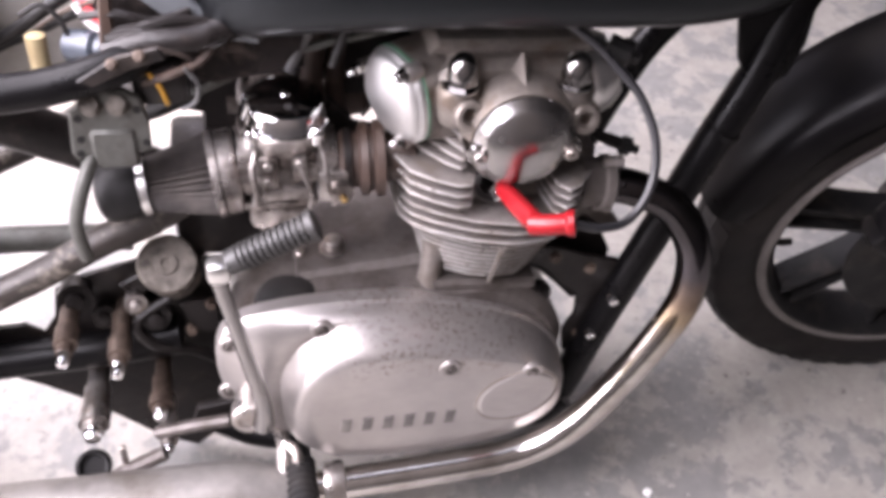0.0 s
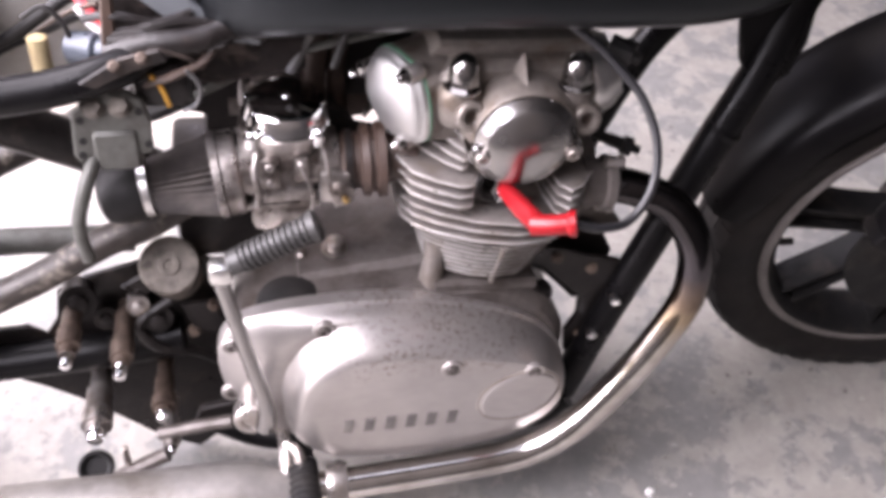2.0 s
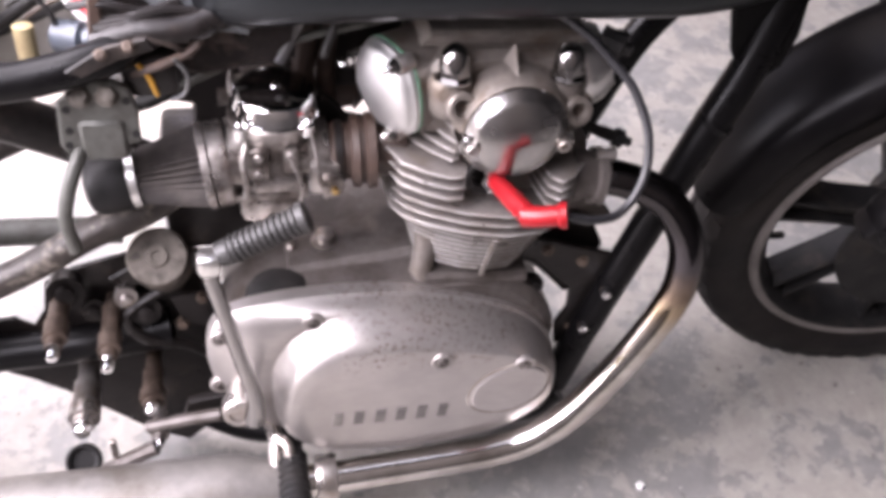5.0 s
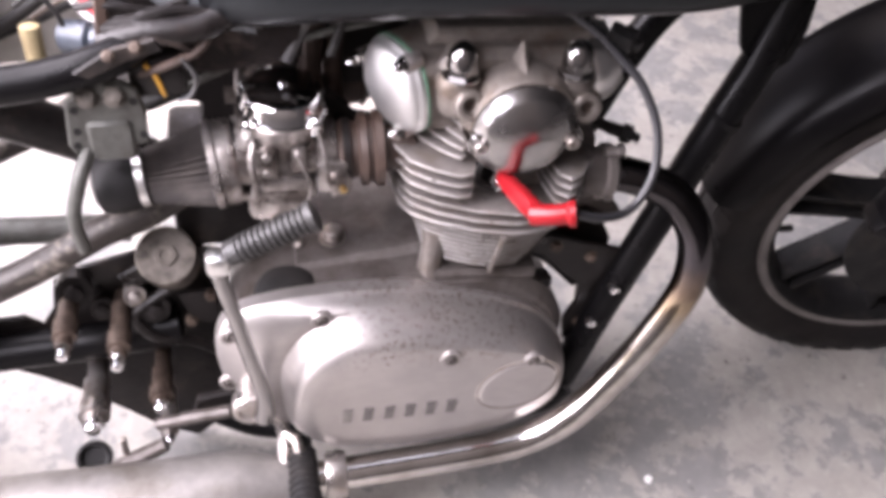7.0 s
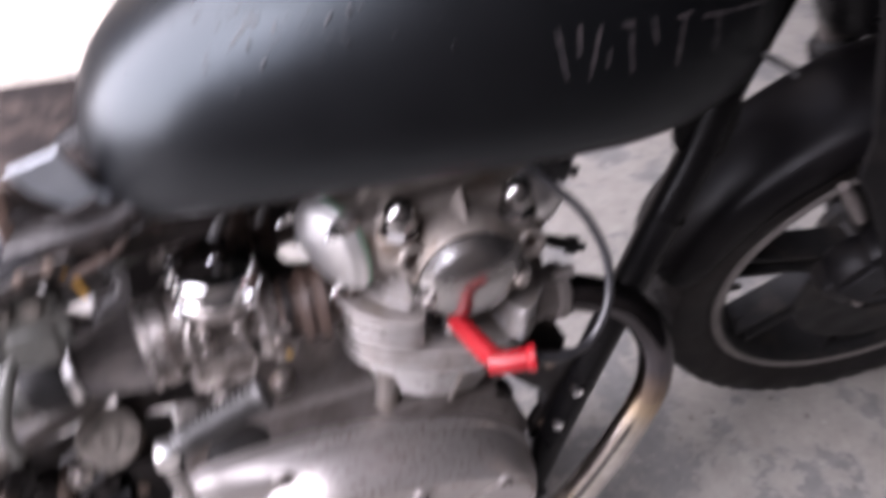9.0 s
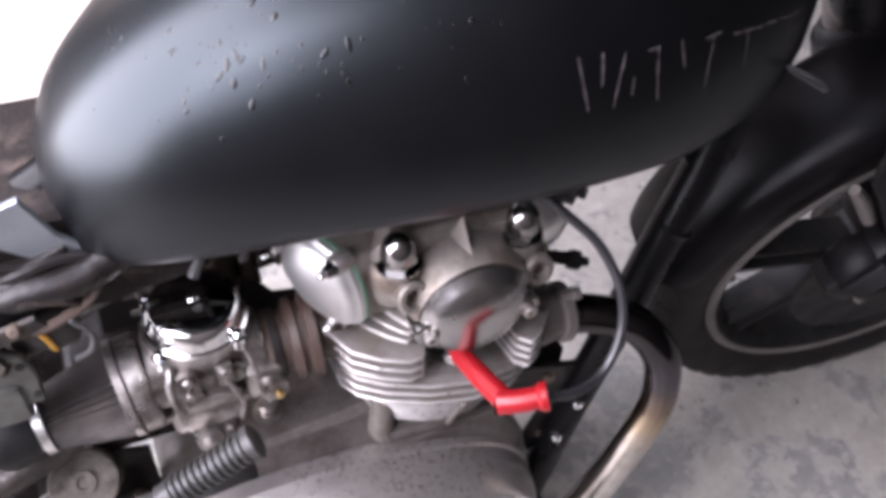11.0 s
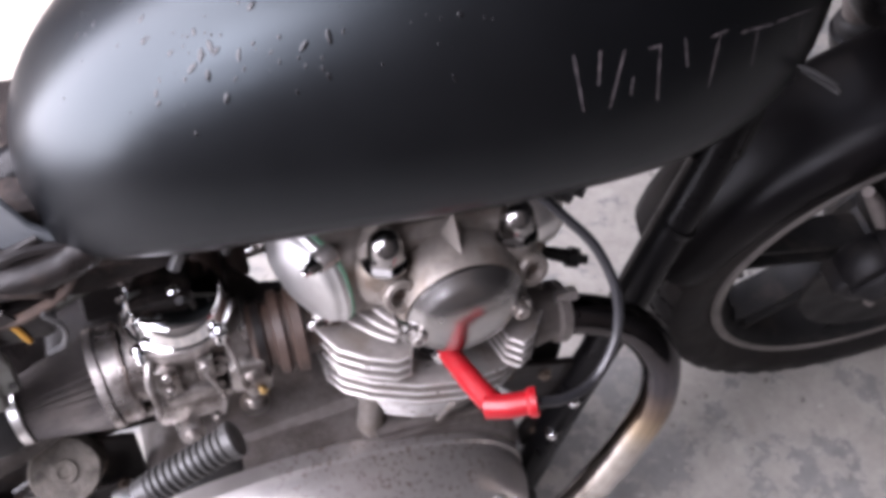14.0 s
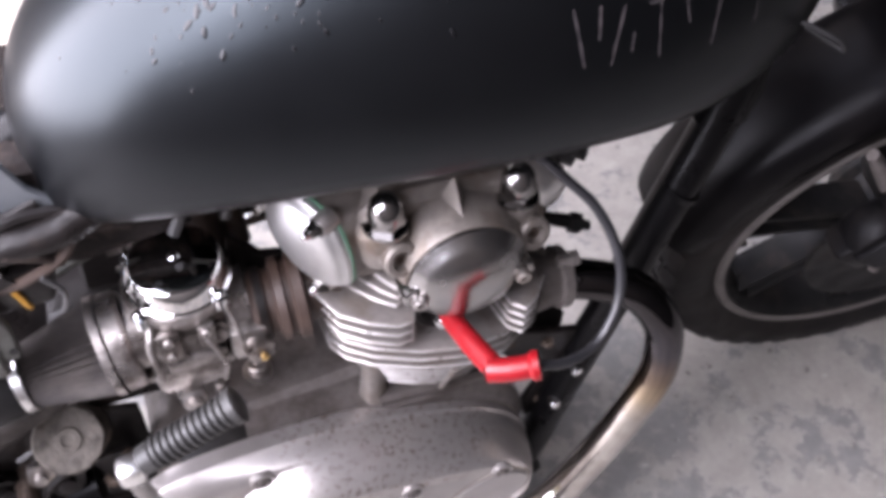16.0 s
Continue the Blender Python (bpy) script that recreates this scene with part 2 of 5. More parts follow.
def floor_material():
    """Worn concrete: a pale painted skin flaking off in ragged patches from blue-grey cement, with small dark stains."""
    m = bpy.data.materials.new("flaking_concrete")
    m.use_nodes = True
    nt = m.node_tree
    b = nt.nodes["Principled BSDF"]
    pale = ramp(nt, noise_fac(nt, 26, 8, 0.75), [(0.3, (0.25, 0.229, 0.207)), (0.7, (0.375, 0.352, 0.32))])
    grey = ramp(nt, noise_fac(nt, 45, 8, 0.75), [(0.3, (0.170, 0.166, 0.160)), (0.7, (0.245, 0.238, 0.228))])
    patch = ramp(nt, noise_fac(nt, 8.0, 12, 0.72), [(0.505, (0, 0, 0)), (0.53, (1, 1, 1))])
    col = mix(nt, patch, pale, grey)
    worn = ramp(nt, noise_fac(nt, 19, 10, 0.75), [(0.55, (0, 0, 0)), (0.58, (0.75, 0.75, 0.75))])
    col = mix(nt, worn, col, (0.28, 0.265, 0.24))
    spots = ramp(nt, noise_fac(nt, 38, 5, 0.6), [(0.64, (0, 0, 0)), (0.71, (0.8, 0.8, 0.8))])
    col = mix(nt, spots, col, (0.10, 0.093, 0.088))
    chips = ramp(nt, noise_fac(nt, 75, 3, 0.6), [(0.67, (0, 0, 0)), (0.71, (0.7, 0.7, 0.7))])
    col = mix(nt, chips, col, (0.42, 0.40, 0.37))
    nt.links.new(col, b.inputs["Base Color"])
    nt.links.new(ramp(nt, noise_fac(nt, 9, 5), [(0.3, (0.42,) * 3), (0.7, (0.7,) * 3)]), b.inputs["Roughness"])
    bm_ = nt.nodes.new("ShaderNodeBump")
    bm_.inputs["Strength"].default_value, bm_.inputs["Distance"].default_value = 0.35, 0.003
    nt.links.new(noise_fac(nt, 30, 8, 0.7), bm_.inputs["Height"])
    nt.links.new(bm_.outputs[0], b.inputs["Normal"])
    return m


M_FLOOR = floor_material()


# ---- mesh helpers ----
V = Vector


def part(name, bm, mat_, parent=None, label="", sharp=35):
    """Links a bmesh as one mesh object, under a thing or under a part."""
    bmesh.ops.recalc_face_normals(bm, faces=bm.faces)
    me = bpy.data.meshes.new(name)
    bm.to_mesh(me)
    bm.free()
    me.materials.append(mat_)
    me.polygons.foreach_set("use_smooth", [True] * len(me.polygons))
    me.set_sharp_from_angle(angle=radians(sharp))
    ob = new(name, me)
    if parent:
        ob.parent = parent
    if label:
        tagged(ob, label)
    return ob


def loft(bm, rings, cap=(True, True)):
    vs = [[bm.verts.new(p) for p in r] for r in rings]
    n = len(vs[0])
    for a, b in zip(vs, vs[1:]):
        for i in range(n):
            bm.faces.new((a[i], a[(i + 1) % n], b[(i + 1) % n], b[i]))
    if cap[0]:
        bm.faces.new(vs[0])
    if cap[1]:
        bm.faces.new(vs[-1])
    return bm


def basis(axis):
    """Two unit vectors square to an axis."""
    a = V(axis).normalized()
    u = a.cross(V((0, 0, 1)) if abs(a.z) < 0.9 else V((1, 0, 0))).normalized()
    return a, u, a.cross(u)


def lathe(bm, at, axis, prof, seg=28):
    """A turned body: prof holds (distance along the axis, radius)."""
    a, u, w = basis(axis)
    rings = []
    for d, r in prof:
        r = max(r, 0.0003)
        rings.append([V(at) + a * d + (u * math.cos(2 * math.pi * i / seg) + w * math.sin(2 * math.pi * i / seg)) * r for i in range(seg)])
    return loft(bm, rings)


def spline(pts, n=6, closed=False):
    """Catmull-Rom through the points."""
    P = [V(p) for p in pts]
    out = []
    k = len(P)
    for i in range(k if closed else k - 1):
        p1, p2 = P[i], P[(i + 1) % k]
        p0 = P[(i - 1) % k] if closed or i > 0 else p1 * 2 - p2
        p3 = P[(i + 2) % k] if closed or i + 2 < k else p2 * 2 - p1
        for j in range(n):
            t = j / n
            out.append(0.5 * (2 * p1 + (p2 - p0) * t + (2 * p0 - 5 * p1 + 4 * p2 - p3) * t * t + (3 * p1 - p0 - 3 * p2 + p3) * t ** 3))
    if not closed:
        out.append(P[-1])
    return out


def sweep(bm, pts, r, seg=14, n=6):
    """A round tube along a smooth line; r: one radius, or one for each given point."""
    line = spline(pts, n) if len(pts) > 2 else [V(p) for p in pts]
    radii = [r] * len(line) if not isinstance(r, (list, tuple)) else [r[min(i // n, len(r) - 1)] + (r[min(i // n + 1, len(r) - 1)] - r[min(i // n, len(r) - 1)]) * ((i % n) / n) for i in range(len(line))] if len(pts) > 2 else list(r)
    _, u, _ = basis(line[1] - line[0])
    rings = []
    for i, p in enumerate(line):
        d = (line[min(i + 1, len(line) - 1)] - line[max(i - 1, 0)]).normalized()
        u = (u - d * u.dot(d)).normalized()
        w = d.cross(u)
        rings.append([p + (u * math.cos(2 * math.pi * k / seg) + w * math.sin(2 * math.pi * k / seg)) * radii[i] for k in range(seg)])
    return loft(bm, rings)


def inset(poly, d):
    """A closed outline of (x, z) drawn in by d."""
    n = len(poly)
    area = sum(poly[i][0] * poly[(i + 1) % n][1] - poly[(i + 1) % n][0] * poly[i][1] for i in range(n))
    s = 1 if area > 0 else -1
    out = []
    for i in range(n):
        a, b = V(poly[i - 1]), V(poly[(i + 1) % n])
        t = (b - a).normalized()
        out.append((poly[i][0] - s * t.y * d, poly[i][1] + s * t.x * d))
    return out


def slab(bm, poly, y0, y1, bevel=0.002, m=None):
    """An outline in x and z given depth from y0 to y1 with rounded rims; m: a pose for the whole."""
    m = m or Matrix()
    s = 1 if y1 > y0 else -1
    small = inset(poly, bevel)
    ring = lambda p, y: [m @ V((x, y, z)) for x, z in p]  # noqa: E731
    return loft(bm, [ring(small, y0), ring(poly, y0 + s * bevel), ring(poly, y1 - s * bevel), ring(small, y1)])


def rbox(bm, at, size, bevel=0.003, m=None):
    """A box with rounded edges."""
    m = (m or Matrix()) @ Matrix.Translation(at) @ Matrix.Diagonal((*size, 1))
    made = bmesh.ops.create_cube(bm, size=1, matrix=m)
    if bevel:
        edges = list({e for v in made["verts"] for e in v.link_edges})
        bmesh.ops.bevel(bm, geom=edges, offset=bevel, segments=2, affect="EDGES", profile=0.5)
    return bm


def rect(x0, z0, x1, z1, c=0.0):
    """A rectangle with cut corners."""
    if not c:
        return [(x0, z0), (x1, z0), (x1, z1), (x0, z1)]
    return [(x0 + c, z0), (x1 - c, z0), (x1, z0 + c), (x1, z1 - c), (x1 - c, z1), (x0 + c, z1), (x0, z1 - c), (x0, z0 + c)]


def B():
    return bmesh.new()


def bolt(at, axis, r, h, mat_, parent, name="bolt", label="", hexed=True):
    """A bolt head, six-sided with a washer, or a round socket head with its hollow."""
    bm = B()
    if hexed:
        lathe(bm, at, axis, [(-0.002, r * 1.25), (0.0008, r * 1.25), (0.001, r * 1.1)], 20)
        lathe(bm, at, axis, [(0, r), (h * 0.85, r), (h, r * 0.85)], 6)
    else:
        lathe(bm, at, axis, [(-0.004, r), (h * 0.8, r), (h, r * 0.85), (h, r * 0.5), (h * 0.4, r * 0.45), (h * 0.4, 0)], 18)
    return part(name, bm, mat_, parent, label)


# ---- setting ----
FLOOR_Z = 0.05


def panel(name, x0, x1, y0, y1, z0, z1, mat_):
    bm = B()
    rbox(bm, ((x0 + x1) / 2, (y0 + y1) / 2, (z0 + z1) / 2), (x1 - x0, y1 - y0, z1 - z0), 0)
    return tagged(part(name, bm, mat_), kind="structure")


bm = B()
bmesh.ops.create_grid(bm, x_segments=2, y_segments=2, size=1, matrix=Matrix.Translation((1.5, 0.85, FLOOR_Z)) @ Matrix.Diagonal((3.3, 2.15, 1, 1)))
floor = tagged(part("floor", bm, M_FLOOR), "worn concrete workshop floor with flaking pale paint", "floor", kind="structure")
# unseen north wall, its doorway added to shape the sun's patch on the floor
panel("wall_north_east", -0.22, 4.8, 2.8, 3.0, 0, 3.2, M_WALL)
panel("wall_north_west", -1.8, -1.55, 2.8, 3.0, 0, 3.2, M_WALL)
panel("wall_north_lintel", -1.55, -0.22, 2.8, 3.0, 2.12, 3.2, M_WALL)
panel("wall_east", 4.6, 4.8, -1.1, 2.8, 0, 3.2, M_WALL)
# Unseen wall added close behind the camera to keep reflections dark.
panel("wall_south", -0.75, 4.8, -1.3, -1.1, 0, 3.2, M_WALL)
panel("wall_south_sill", -1.8, -0.75, -1.3, -1.1, 0, 1.3, M_WALL)
panel("wall_south_lintel", -1.8, -0.75, -1.3, -1.1, 2.9, 3.2, M_WALL)
# west side: an open shutter doorway
panel("wall_west_lintel", -1.8, -1.6, -1.1, 2.8, 2.9, 3.2, M_WALL)
panel("wall_west_pier", -1.8, -1.6, 1.9, 2.8, 0, 2.9, M_WALL)
# ceiling with a roof light over the west end
bm = B()
for x0, x1, y0, y1 in ((-1.8, -1.55, -1.3, 3.0), (0.1, 4.8, -1.3, 3.0), (-1.55, 0.1, -1.3, -0.3), (-1.55, 0.1, 2.1, 3.0)):
    rbox(bm, ((x0 + x1) / 2, (y0 + y1) / 2, 3.25), (x1 - x0, y1 - y0, 0.1), 0)
tagged(part("ceiling", bm, M_CEIL), kind="structure")
bm = B()
bmesh.ops.create_grid(bm, x_segments=2, y_segments=2, size=400, matrix=Matrix.Translation((0, 0, FLOOR_Z - 0.03)))
tagged(part("ground", bm, M_GROUND), "pale dry yard outside the doorway", "ground", kind="structure")

# ---- the motorcycle ----
bike = tagged(new("motorcycle"), "old black twin-cylinder motorcycle with polished engine, partly stripped", "motorcycle")


# wheels
def wheel(at, yaw, lean, name, R=0.322, rim_r=0.246, half=0.058, label=""):
    """A cast seven-spoke wheel; its parts are built round the origin, axle along y."""
    m = Matrix.Translation(at) @ Matrix.Rotation(yaw, 4, "Z") @ Matrix.Rotation(lean, 4, "X") @ Matrix.Scale(0.98, 4)

    def put(nm, bm, mat_, parent, lb="", sharp=35):
        bm.transform(m)
        return part(nm, bm, mat_, parent, lb, sharp)

    # tyre: a round section turned about the axle
    bm = B()
    seg, prof = 72, []
    for k in range(17):
        a = radians(-112 + 224 * k / 16)
        prof.append((half * math.copysign(abs(math.sin(a)) ** 0.85, a) * (1.0 if abs(a) < 1.2 else 0.97), R - 0.042 + 0.042 * math.copysign(abs(math.cos(a)) ** 0.8, math.cos(a))))
    prof = [(-0.036, rim_r - 0.006)] + prof + [(0.036, rim_r - 0.006)]
    rings = [[V((r * math.cos(2 * math.pi * i / seg), y, r * math.sin(2 * math.pi * i / seg))) for y, r in prof] for i in range(seg)]
    rings.append(rings[0])
    vs = [[bm.verts.new(p) for p in r] for r in rings[:-1]]
    for i in range(seg):
        a, b = vs[i], vs[(i + 1) % seg]
        for j in range(len(prof)):
            k = (j + 1) % len(prof)
            bm.faces.new((a[j], a[k], b[k], b[j]))
    tyre = put("tyre", bm, M_TYRE, None, "worn black tyre with dusty tread", 50)
    # tread: slanted blocks standing proud on both shoulders
    bm = B()
    for i in range(44):
        for s in (-1, 1):
            a = 2 * math.pi * (i + 0.25 * s) / 44
            for (y0, y1, da) in ((0.014, 0.028, 0.0), (0.033, 0.050, 0.022)):
                pts = []
                for yy, aa in ((y0, a + da - 0.045), (y1, a + da - 0.03), (y1, a + da + 0.05), (y0, a + da + 0.035)):
                    th = math.asin(min(1, yy / half))
                    rr = R - 0.042 + 0.042 * max(0, math.cos(math.asin(min(1, (yy / half) ** 1.18)))) ** 0.8
                    pts.append([V(((rr + e) * math.cos(aa), s * yy * (1 + e * 8), (rr + e) * math.sin(aa))) for e in (-0.002, 0.0018)])
                loft(bm, [[p[0] for p in pts], [p[1] for p in pts]])
    tread = tagged(put("tread", bm, M_TYRE, None), kind="stuff")
    # rim: flanges and well
    bm = B()
    prof = [(-0.041, rim_r + 0.002), (-0.044, rim_r - 0.004), (-0.042, rim_r - 0.016), (-0.036, rim_r - 0.022), (-0.02, rim_r - 0.03), (0.02, rim_r - 0.03), (0.036, rim_r - 0.022), (0.042, rim_r - 0.016), (0.044, rim_r - 0.004), (0.041, rim_r + 0.002)]
    vs = [[bm.verts.new((r * math.cos(2 * math.pi * i / seg), y, r * math.sin(2 * math.pi * i / seg))) for y, r in prof] for i in range(seg)]
    for i in range(seg):
        a, b = vs[i], vs[(i + 1) % seg]
        for j in range(len(prof)):
            k = (j + 1) % len(prof)
            bm.faces.new((a[j], a[k], b[k], b[j]))
    rim = put("rim", bm, M_SPOKE, None, "black painted alloy rim")
    bm = B()
    prof = [(-0.0445, rim_r - 0.013), (-0.0470, rim_r - 0.010), (-0.0470, rim_r - 0.003), (-0.0425, rim_r + 0.001)]
    vs = [[bm.verts.new((r * math.cos(2 * math.pi * i / seg), y, r * math.sin(2 * math.pi * i / seg))) for y, r in prof] for i in range(seg)]
    for i in range(seg):
        a, b = vs[i], vs[(i + 1) % seg]
        for j in range(len(prof)):
            k = (j + 1) % len(prof)
            bm.faces.new((a[j], a[k], b[k], b[j]))
    lip = put("rim_lip", bm, M_RIM, None, "bare grey metal rim lip")
    hub = put("hub", lathe(B(), (0, -0.055, 0), (0, 1, 0), [(0, 0.02), (0.0, 0.05), (0.004, 0.055), (0.02, 0.056), (0.03, 0.048), (0.08, 0.048), (0.09, 0.056), (0.106, 0.055), (0.11, 0.03)]), M_SPOKE, None)
    spokes = []
    for k in range(7):
        bm = B()
        rings = []
        for t in range(7):
            d = 0.045 + (rim_r - 0.024 - 0.045) * t / 6
            w, h = 0.017 - 0.004 * math.sin(t / 6 * math.pi) + 0.006 * (t / 6) ** 3, 0.026 - 0.012 * t / 6
            rings.append([V((d, y * h, z * w)) for y, z in ((-1, -0.35), (-0.7, -1), (0.7, -1), (1, -0.35), (1, 0.35), (0.7, 1), (-0.7, 1), (-1, 0.35))])
        loft(bm, rings)
        # raised webs along both edges
        for s in (-1, 1):
            loft(bm, [[V((d, y, s * w + e)) for y, e in ((-0.030, -0.003), (-0.030, 0.003), (0.02, 0.003), (0.02, -0.003))] for d, w in ((0.05, 0.015), (0.13, 0.012), (rim_r - 0.025, 0.017))])
        bm.transform(Matrix.Rotation(radians(360 / 7 * k + SPOKE_TURN), 4, "Y"))
        spokes.append(put("spoke", bm, M_SPOKE, None))
    bm = lathe(B(), (-rim_r + 0.028, 0.002, 0.0), (1, -0.12, 0), [(0, 0.004), (0.012, 0.004), (0.014, 0.0055), (0.03, 0.0055), (0.032, 0.003)], 12)
    bm.transform(Matrix.Rotation(radians(VALVE_TURN), 4, "Y"))
    valve = put("valve", bm, M_RUBBER, None, "black valve cap")
    w = new(name)
    w.parent = bike
    if label:
        tagged(w, label)
    for o in (tyre, tread, rim, lip, hub, *spokes, valve):
        o.parent = w
    return w, m


SPOKE_TURN, VALVE_TURN = 135, -18
front_wheel, FW = wheel((0.680, 0.009, 0.361), radians(-7.2), radians(8.8), "front_wheel", label="front wheel with dark cast spokes, turned aside")
SPOKE_TURN, VALVE_TURN = 20, 90
rear_wheel, RW = wheel((-0.855, 0.0, 0.366), 0, 0, "rear_wheel", label="rear wheel behind the frame plates")

# front mudguard: a deep arched sheet over the tyre
bm = B()
prof = [(-0.069, 0.306), (-0.071, 0.323), (-0.068, 0.339), (-0.058, 0.349), (-0.040, 0.3550), (-0.015, 0.3575), (0.015, 0.3575), (0.040, 0.3550), (0.058, 0.349), (0.068, 0.339), (0.071, 0.323), (0.069, 0.306)]
loop = prof + [(y * 0.965, r - 0.0025) for y, r in reversed(prof)]
rings = []
for k in range(41):
    a = radians(60 + 111 * k / 40)
    e = min(1, (40 - k) / 3 + 0.25)
    rings.append([FW @ V((r * math.cos(a), y * (0.85 + 0.15 * e), r * math.sin(a))) for y, r in loop])
loft(bm, rings)
guard = part("front_mudguard", bm, material("matte_black_mudguard", (0.004, 0.0036, 0.004), 0.34, 0, (0.008, 0.007, 0.007), (0.45, 0.75), 50, 0.15, 0.08, 0.1, dirt_scale=6, spec=0.08), bike, "dusty matte black front mudguard", 50)
# Black discs put the dark inside of the bolt holes into colour.
for a, y in ((112, -0.03), (115, -0.05), (108, -0.055), (104, -0.03)):
    p = FW @ V((0.358 * math.cos(radians(a)), y, 0.358 * math.sin(radians(a))))
    n = (p - FW @ V((0, y, 0))).normalized()
    part("bolt_hole", lathe(B(), p, n, [(-0.004, 0.005), (0.0006, 0.005), (0.0006, 0.0)], 12), M_RUBBER, guard)

# brake disc, caliper and right fork leg
bm = B()
loft(bm, [[FW @ V((r * math.cos(2 * math.pi * i / 48), y, r * math.sin(2 * math.pi * i / 48))) for i in range(48)] for y, r in ((-0.062, 0.062), (-0.064, 0.063), (-0.064, 0.135), (-0.059, 0.135), (-0.059, 0.062))], (False, False))
part("brake_disc", bm, M_SPOKE, bike, "dark steel brake disc")
UP = V((-0.42, 0.0, 0.905)).normalized()
for y in (-0.117, 0.085):
    bm = lathe(B(), (0.722, y, 0.315), UP, [(-0.035, 0.014), (-0.028, 0.024), (0.0, 0.030), (0.05, 0.029), (0.33, 0.029), (0.335, 0.032), (0.362, 0.032), (0.366, 0.022)], 24)
    leg = part("fork_leg", bm, M_FRAME, bike, "black telescopic fork leg")
    part("stanchion", lathe(B(), V((0.722, y, 0.315)) + UP * 0.355, UP, [(0, 0.0185), (0.30, 0.0185)], 24), M_DARKCASE, leg, "dull chromed fork tube")
    part("dust_seal", lathe(B(), V((0.722, y, 0.315)) + UP * 0.362, UP, [(0, 0.026), (0.010, 0.027), (0.016, 0.024), (0.020, 0.020)], 24), M_RUBBER, leg)
part("lower_yoke", rbox(B(), (0.50, 0, 0.80), (0.07, 0.30, 0.04), 0.012), M_FRAME, bike, "black fork yoke")
bolt((0.735, -0.145, 0.30), (0.1, -1, 0.2), 0.010, 0.012, M_DULL, bike, "axle_nut", "bright axle nut")
cal = Matrix.Translation((0.556, -0.085, 0.436)) @ FW.to_3x3().normalized().to_4x4() @ Matrix.Rotation(radians(35), 4, "Y")
bm = lathe(B(), cal @ V((0, 0.025, 0)), cal.to_3x3() @ V((0, -1, 0)), [(0, 0.0), (0, 0.036), (0.006, 0.040), (0.034, 0.040), (0.044, 0.034), (0.047, 0.026), (0.047, 0.0)], 28)
rbox(bm, (0, 0.005, 0.0), (0.058, 0.046, 0.096), 0.010, cal)
caliper = part("brake_caliper", bm, M_BLACK, bike, "black finned brake caliper")
for k in range(6):
    part("caliper_rib", rbox(B(), (-0.022 + 0.009 * k, -0.022, 0), (0.004, 0.010, 0.056), 0.001, cal), M_BLACK, caliper)
for x, z in ((0.024, 0.036), (0.026, -0.030)):
    bolt(cal @ V((x, -0.022, z)), (0, -1, 0.1), 0.005, 0.006, M_DARKCASE, caliper)
part("caliper_bracket", sweep(B(), [(0.457, -0.1, 0.598), (0.48, -0.1, 0.572), (0.502, -0.1, 0.542)], [0.006, 0.009, 0.008], 12), M_DARKCASE, caliper, "dull alloy caliper bracket")
bm = slab(B(), [(0.381, 0.866), (0.450, 0.851), (0.656, 0.383), (0.587, 0.405), (0.526, 0.516), (0.478, 0.590), (0.452, 0.622), (0.450, 0.670), (0.414, 0.771)], -0.120, -0.114, 0.002)
part("fork_stay", bm, M_BLACK, bike, "black stay plate beside the fork leg")
bm = sweep(B(), [cal @ V((0, -0.03, 0.05)), cal @ V((0.03, -0.05, 0.1)), cal @ V((0.09, -0.03, 0.19)), cal @ V((0.08, 0.0, 0.30))], 0.006, 10)
part("brake_hose", bm, M_RUBBER, bike, "black brake hose")

# frame
def tube(name, pts, r, mat_=None, label="", seg=16):
    return part(name, sweep(B(), pts, r, seg), mat_ or M_FRAME, bike, label)


tube("down_tube", [(0.36, -0.03, 0.80), (0.317, -0.045, 0.711), (0.294, -0.055, 0.639), (0.261, -0.067, 0.562), (0.22, -0.078, 0.442), (0.178, -0.085, 0.304), (0.15, -0.09, 0.20)], 0.0195, label="black painted frame down tube")
tube("down_tube", [(0.372, 0.08, 0.796), (0.314, 0.095, 0.705), (0.286, 0.11, 0.635), (0.247, 0.12, 0.562), (0.207, 0.128, 0.44), (0.165, 0.125, 0.30), (0.145, 0.11, 0.20)], 0.0195, label="black painted frame down tube")
for s in (-1, 1):
    tube("lower_frame_tube", [(0.15, s * 0.105, 0.20), (0.10, s * 0.105, 0.165), (-0.1, s * 0.10, 0.16), (-0.22, s * 0.09, 0.162), (-0.29, s * 0.06, 0.17)], 0.0165)
lathe_bm = lathe(B(), (0.435, 0, 0.90), (0.38, 0, -0.92), [(0, 0.02), (0, 0.042), (0.02, 0.047), (0.15, 0.047), (0.17, 0.042), (0.17, 0.02)])
part("head_stock", lathe_bm, M_FRAME, bike)
bm = slab(B(), [(0.245, 0.745), (0.252, 0.714), (0.269, 0.657), (0.287, 0.630), (0.309, 0.619), (0.332, 0.636), (0.339, 0.672), (0.336, 0.707), (0.332, 0.76), (0.29, 0.79)], -0.056, -0.046, 0.003)
part("gusset_plate", bm, M_FRAME, bike)
bm = slab(B(), [(0.070, 0.432), (0.087, 0.420), (0.118, 0.425), (0.127, 0.443), (0.149, 0.450), (0.168, 0.437), (0.187, 0.402), (0.186, 0.364), (0.176, 0.327), (0.153, 0.324), (0.128, 0.352), (0.105, 0.375), (0.075, 0.392)], -0.052, -0.046, 0.0015)
part("front_engine_plate", bm, M_GREASE, bike, "greasy black front engine plate")
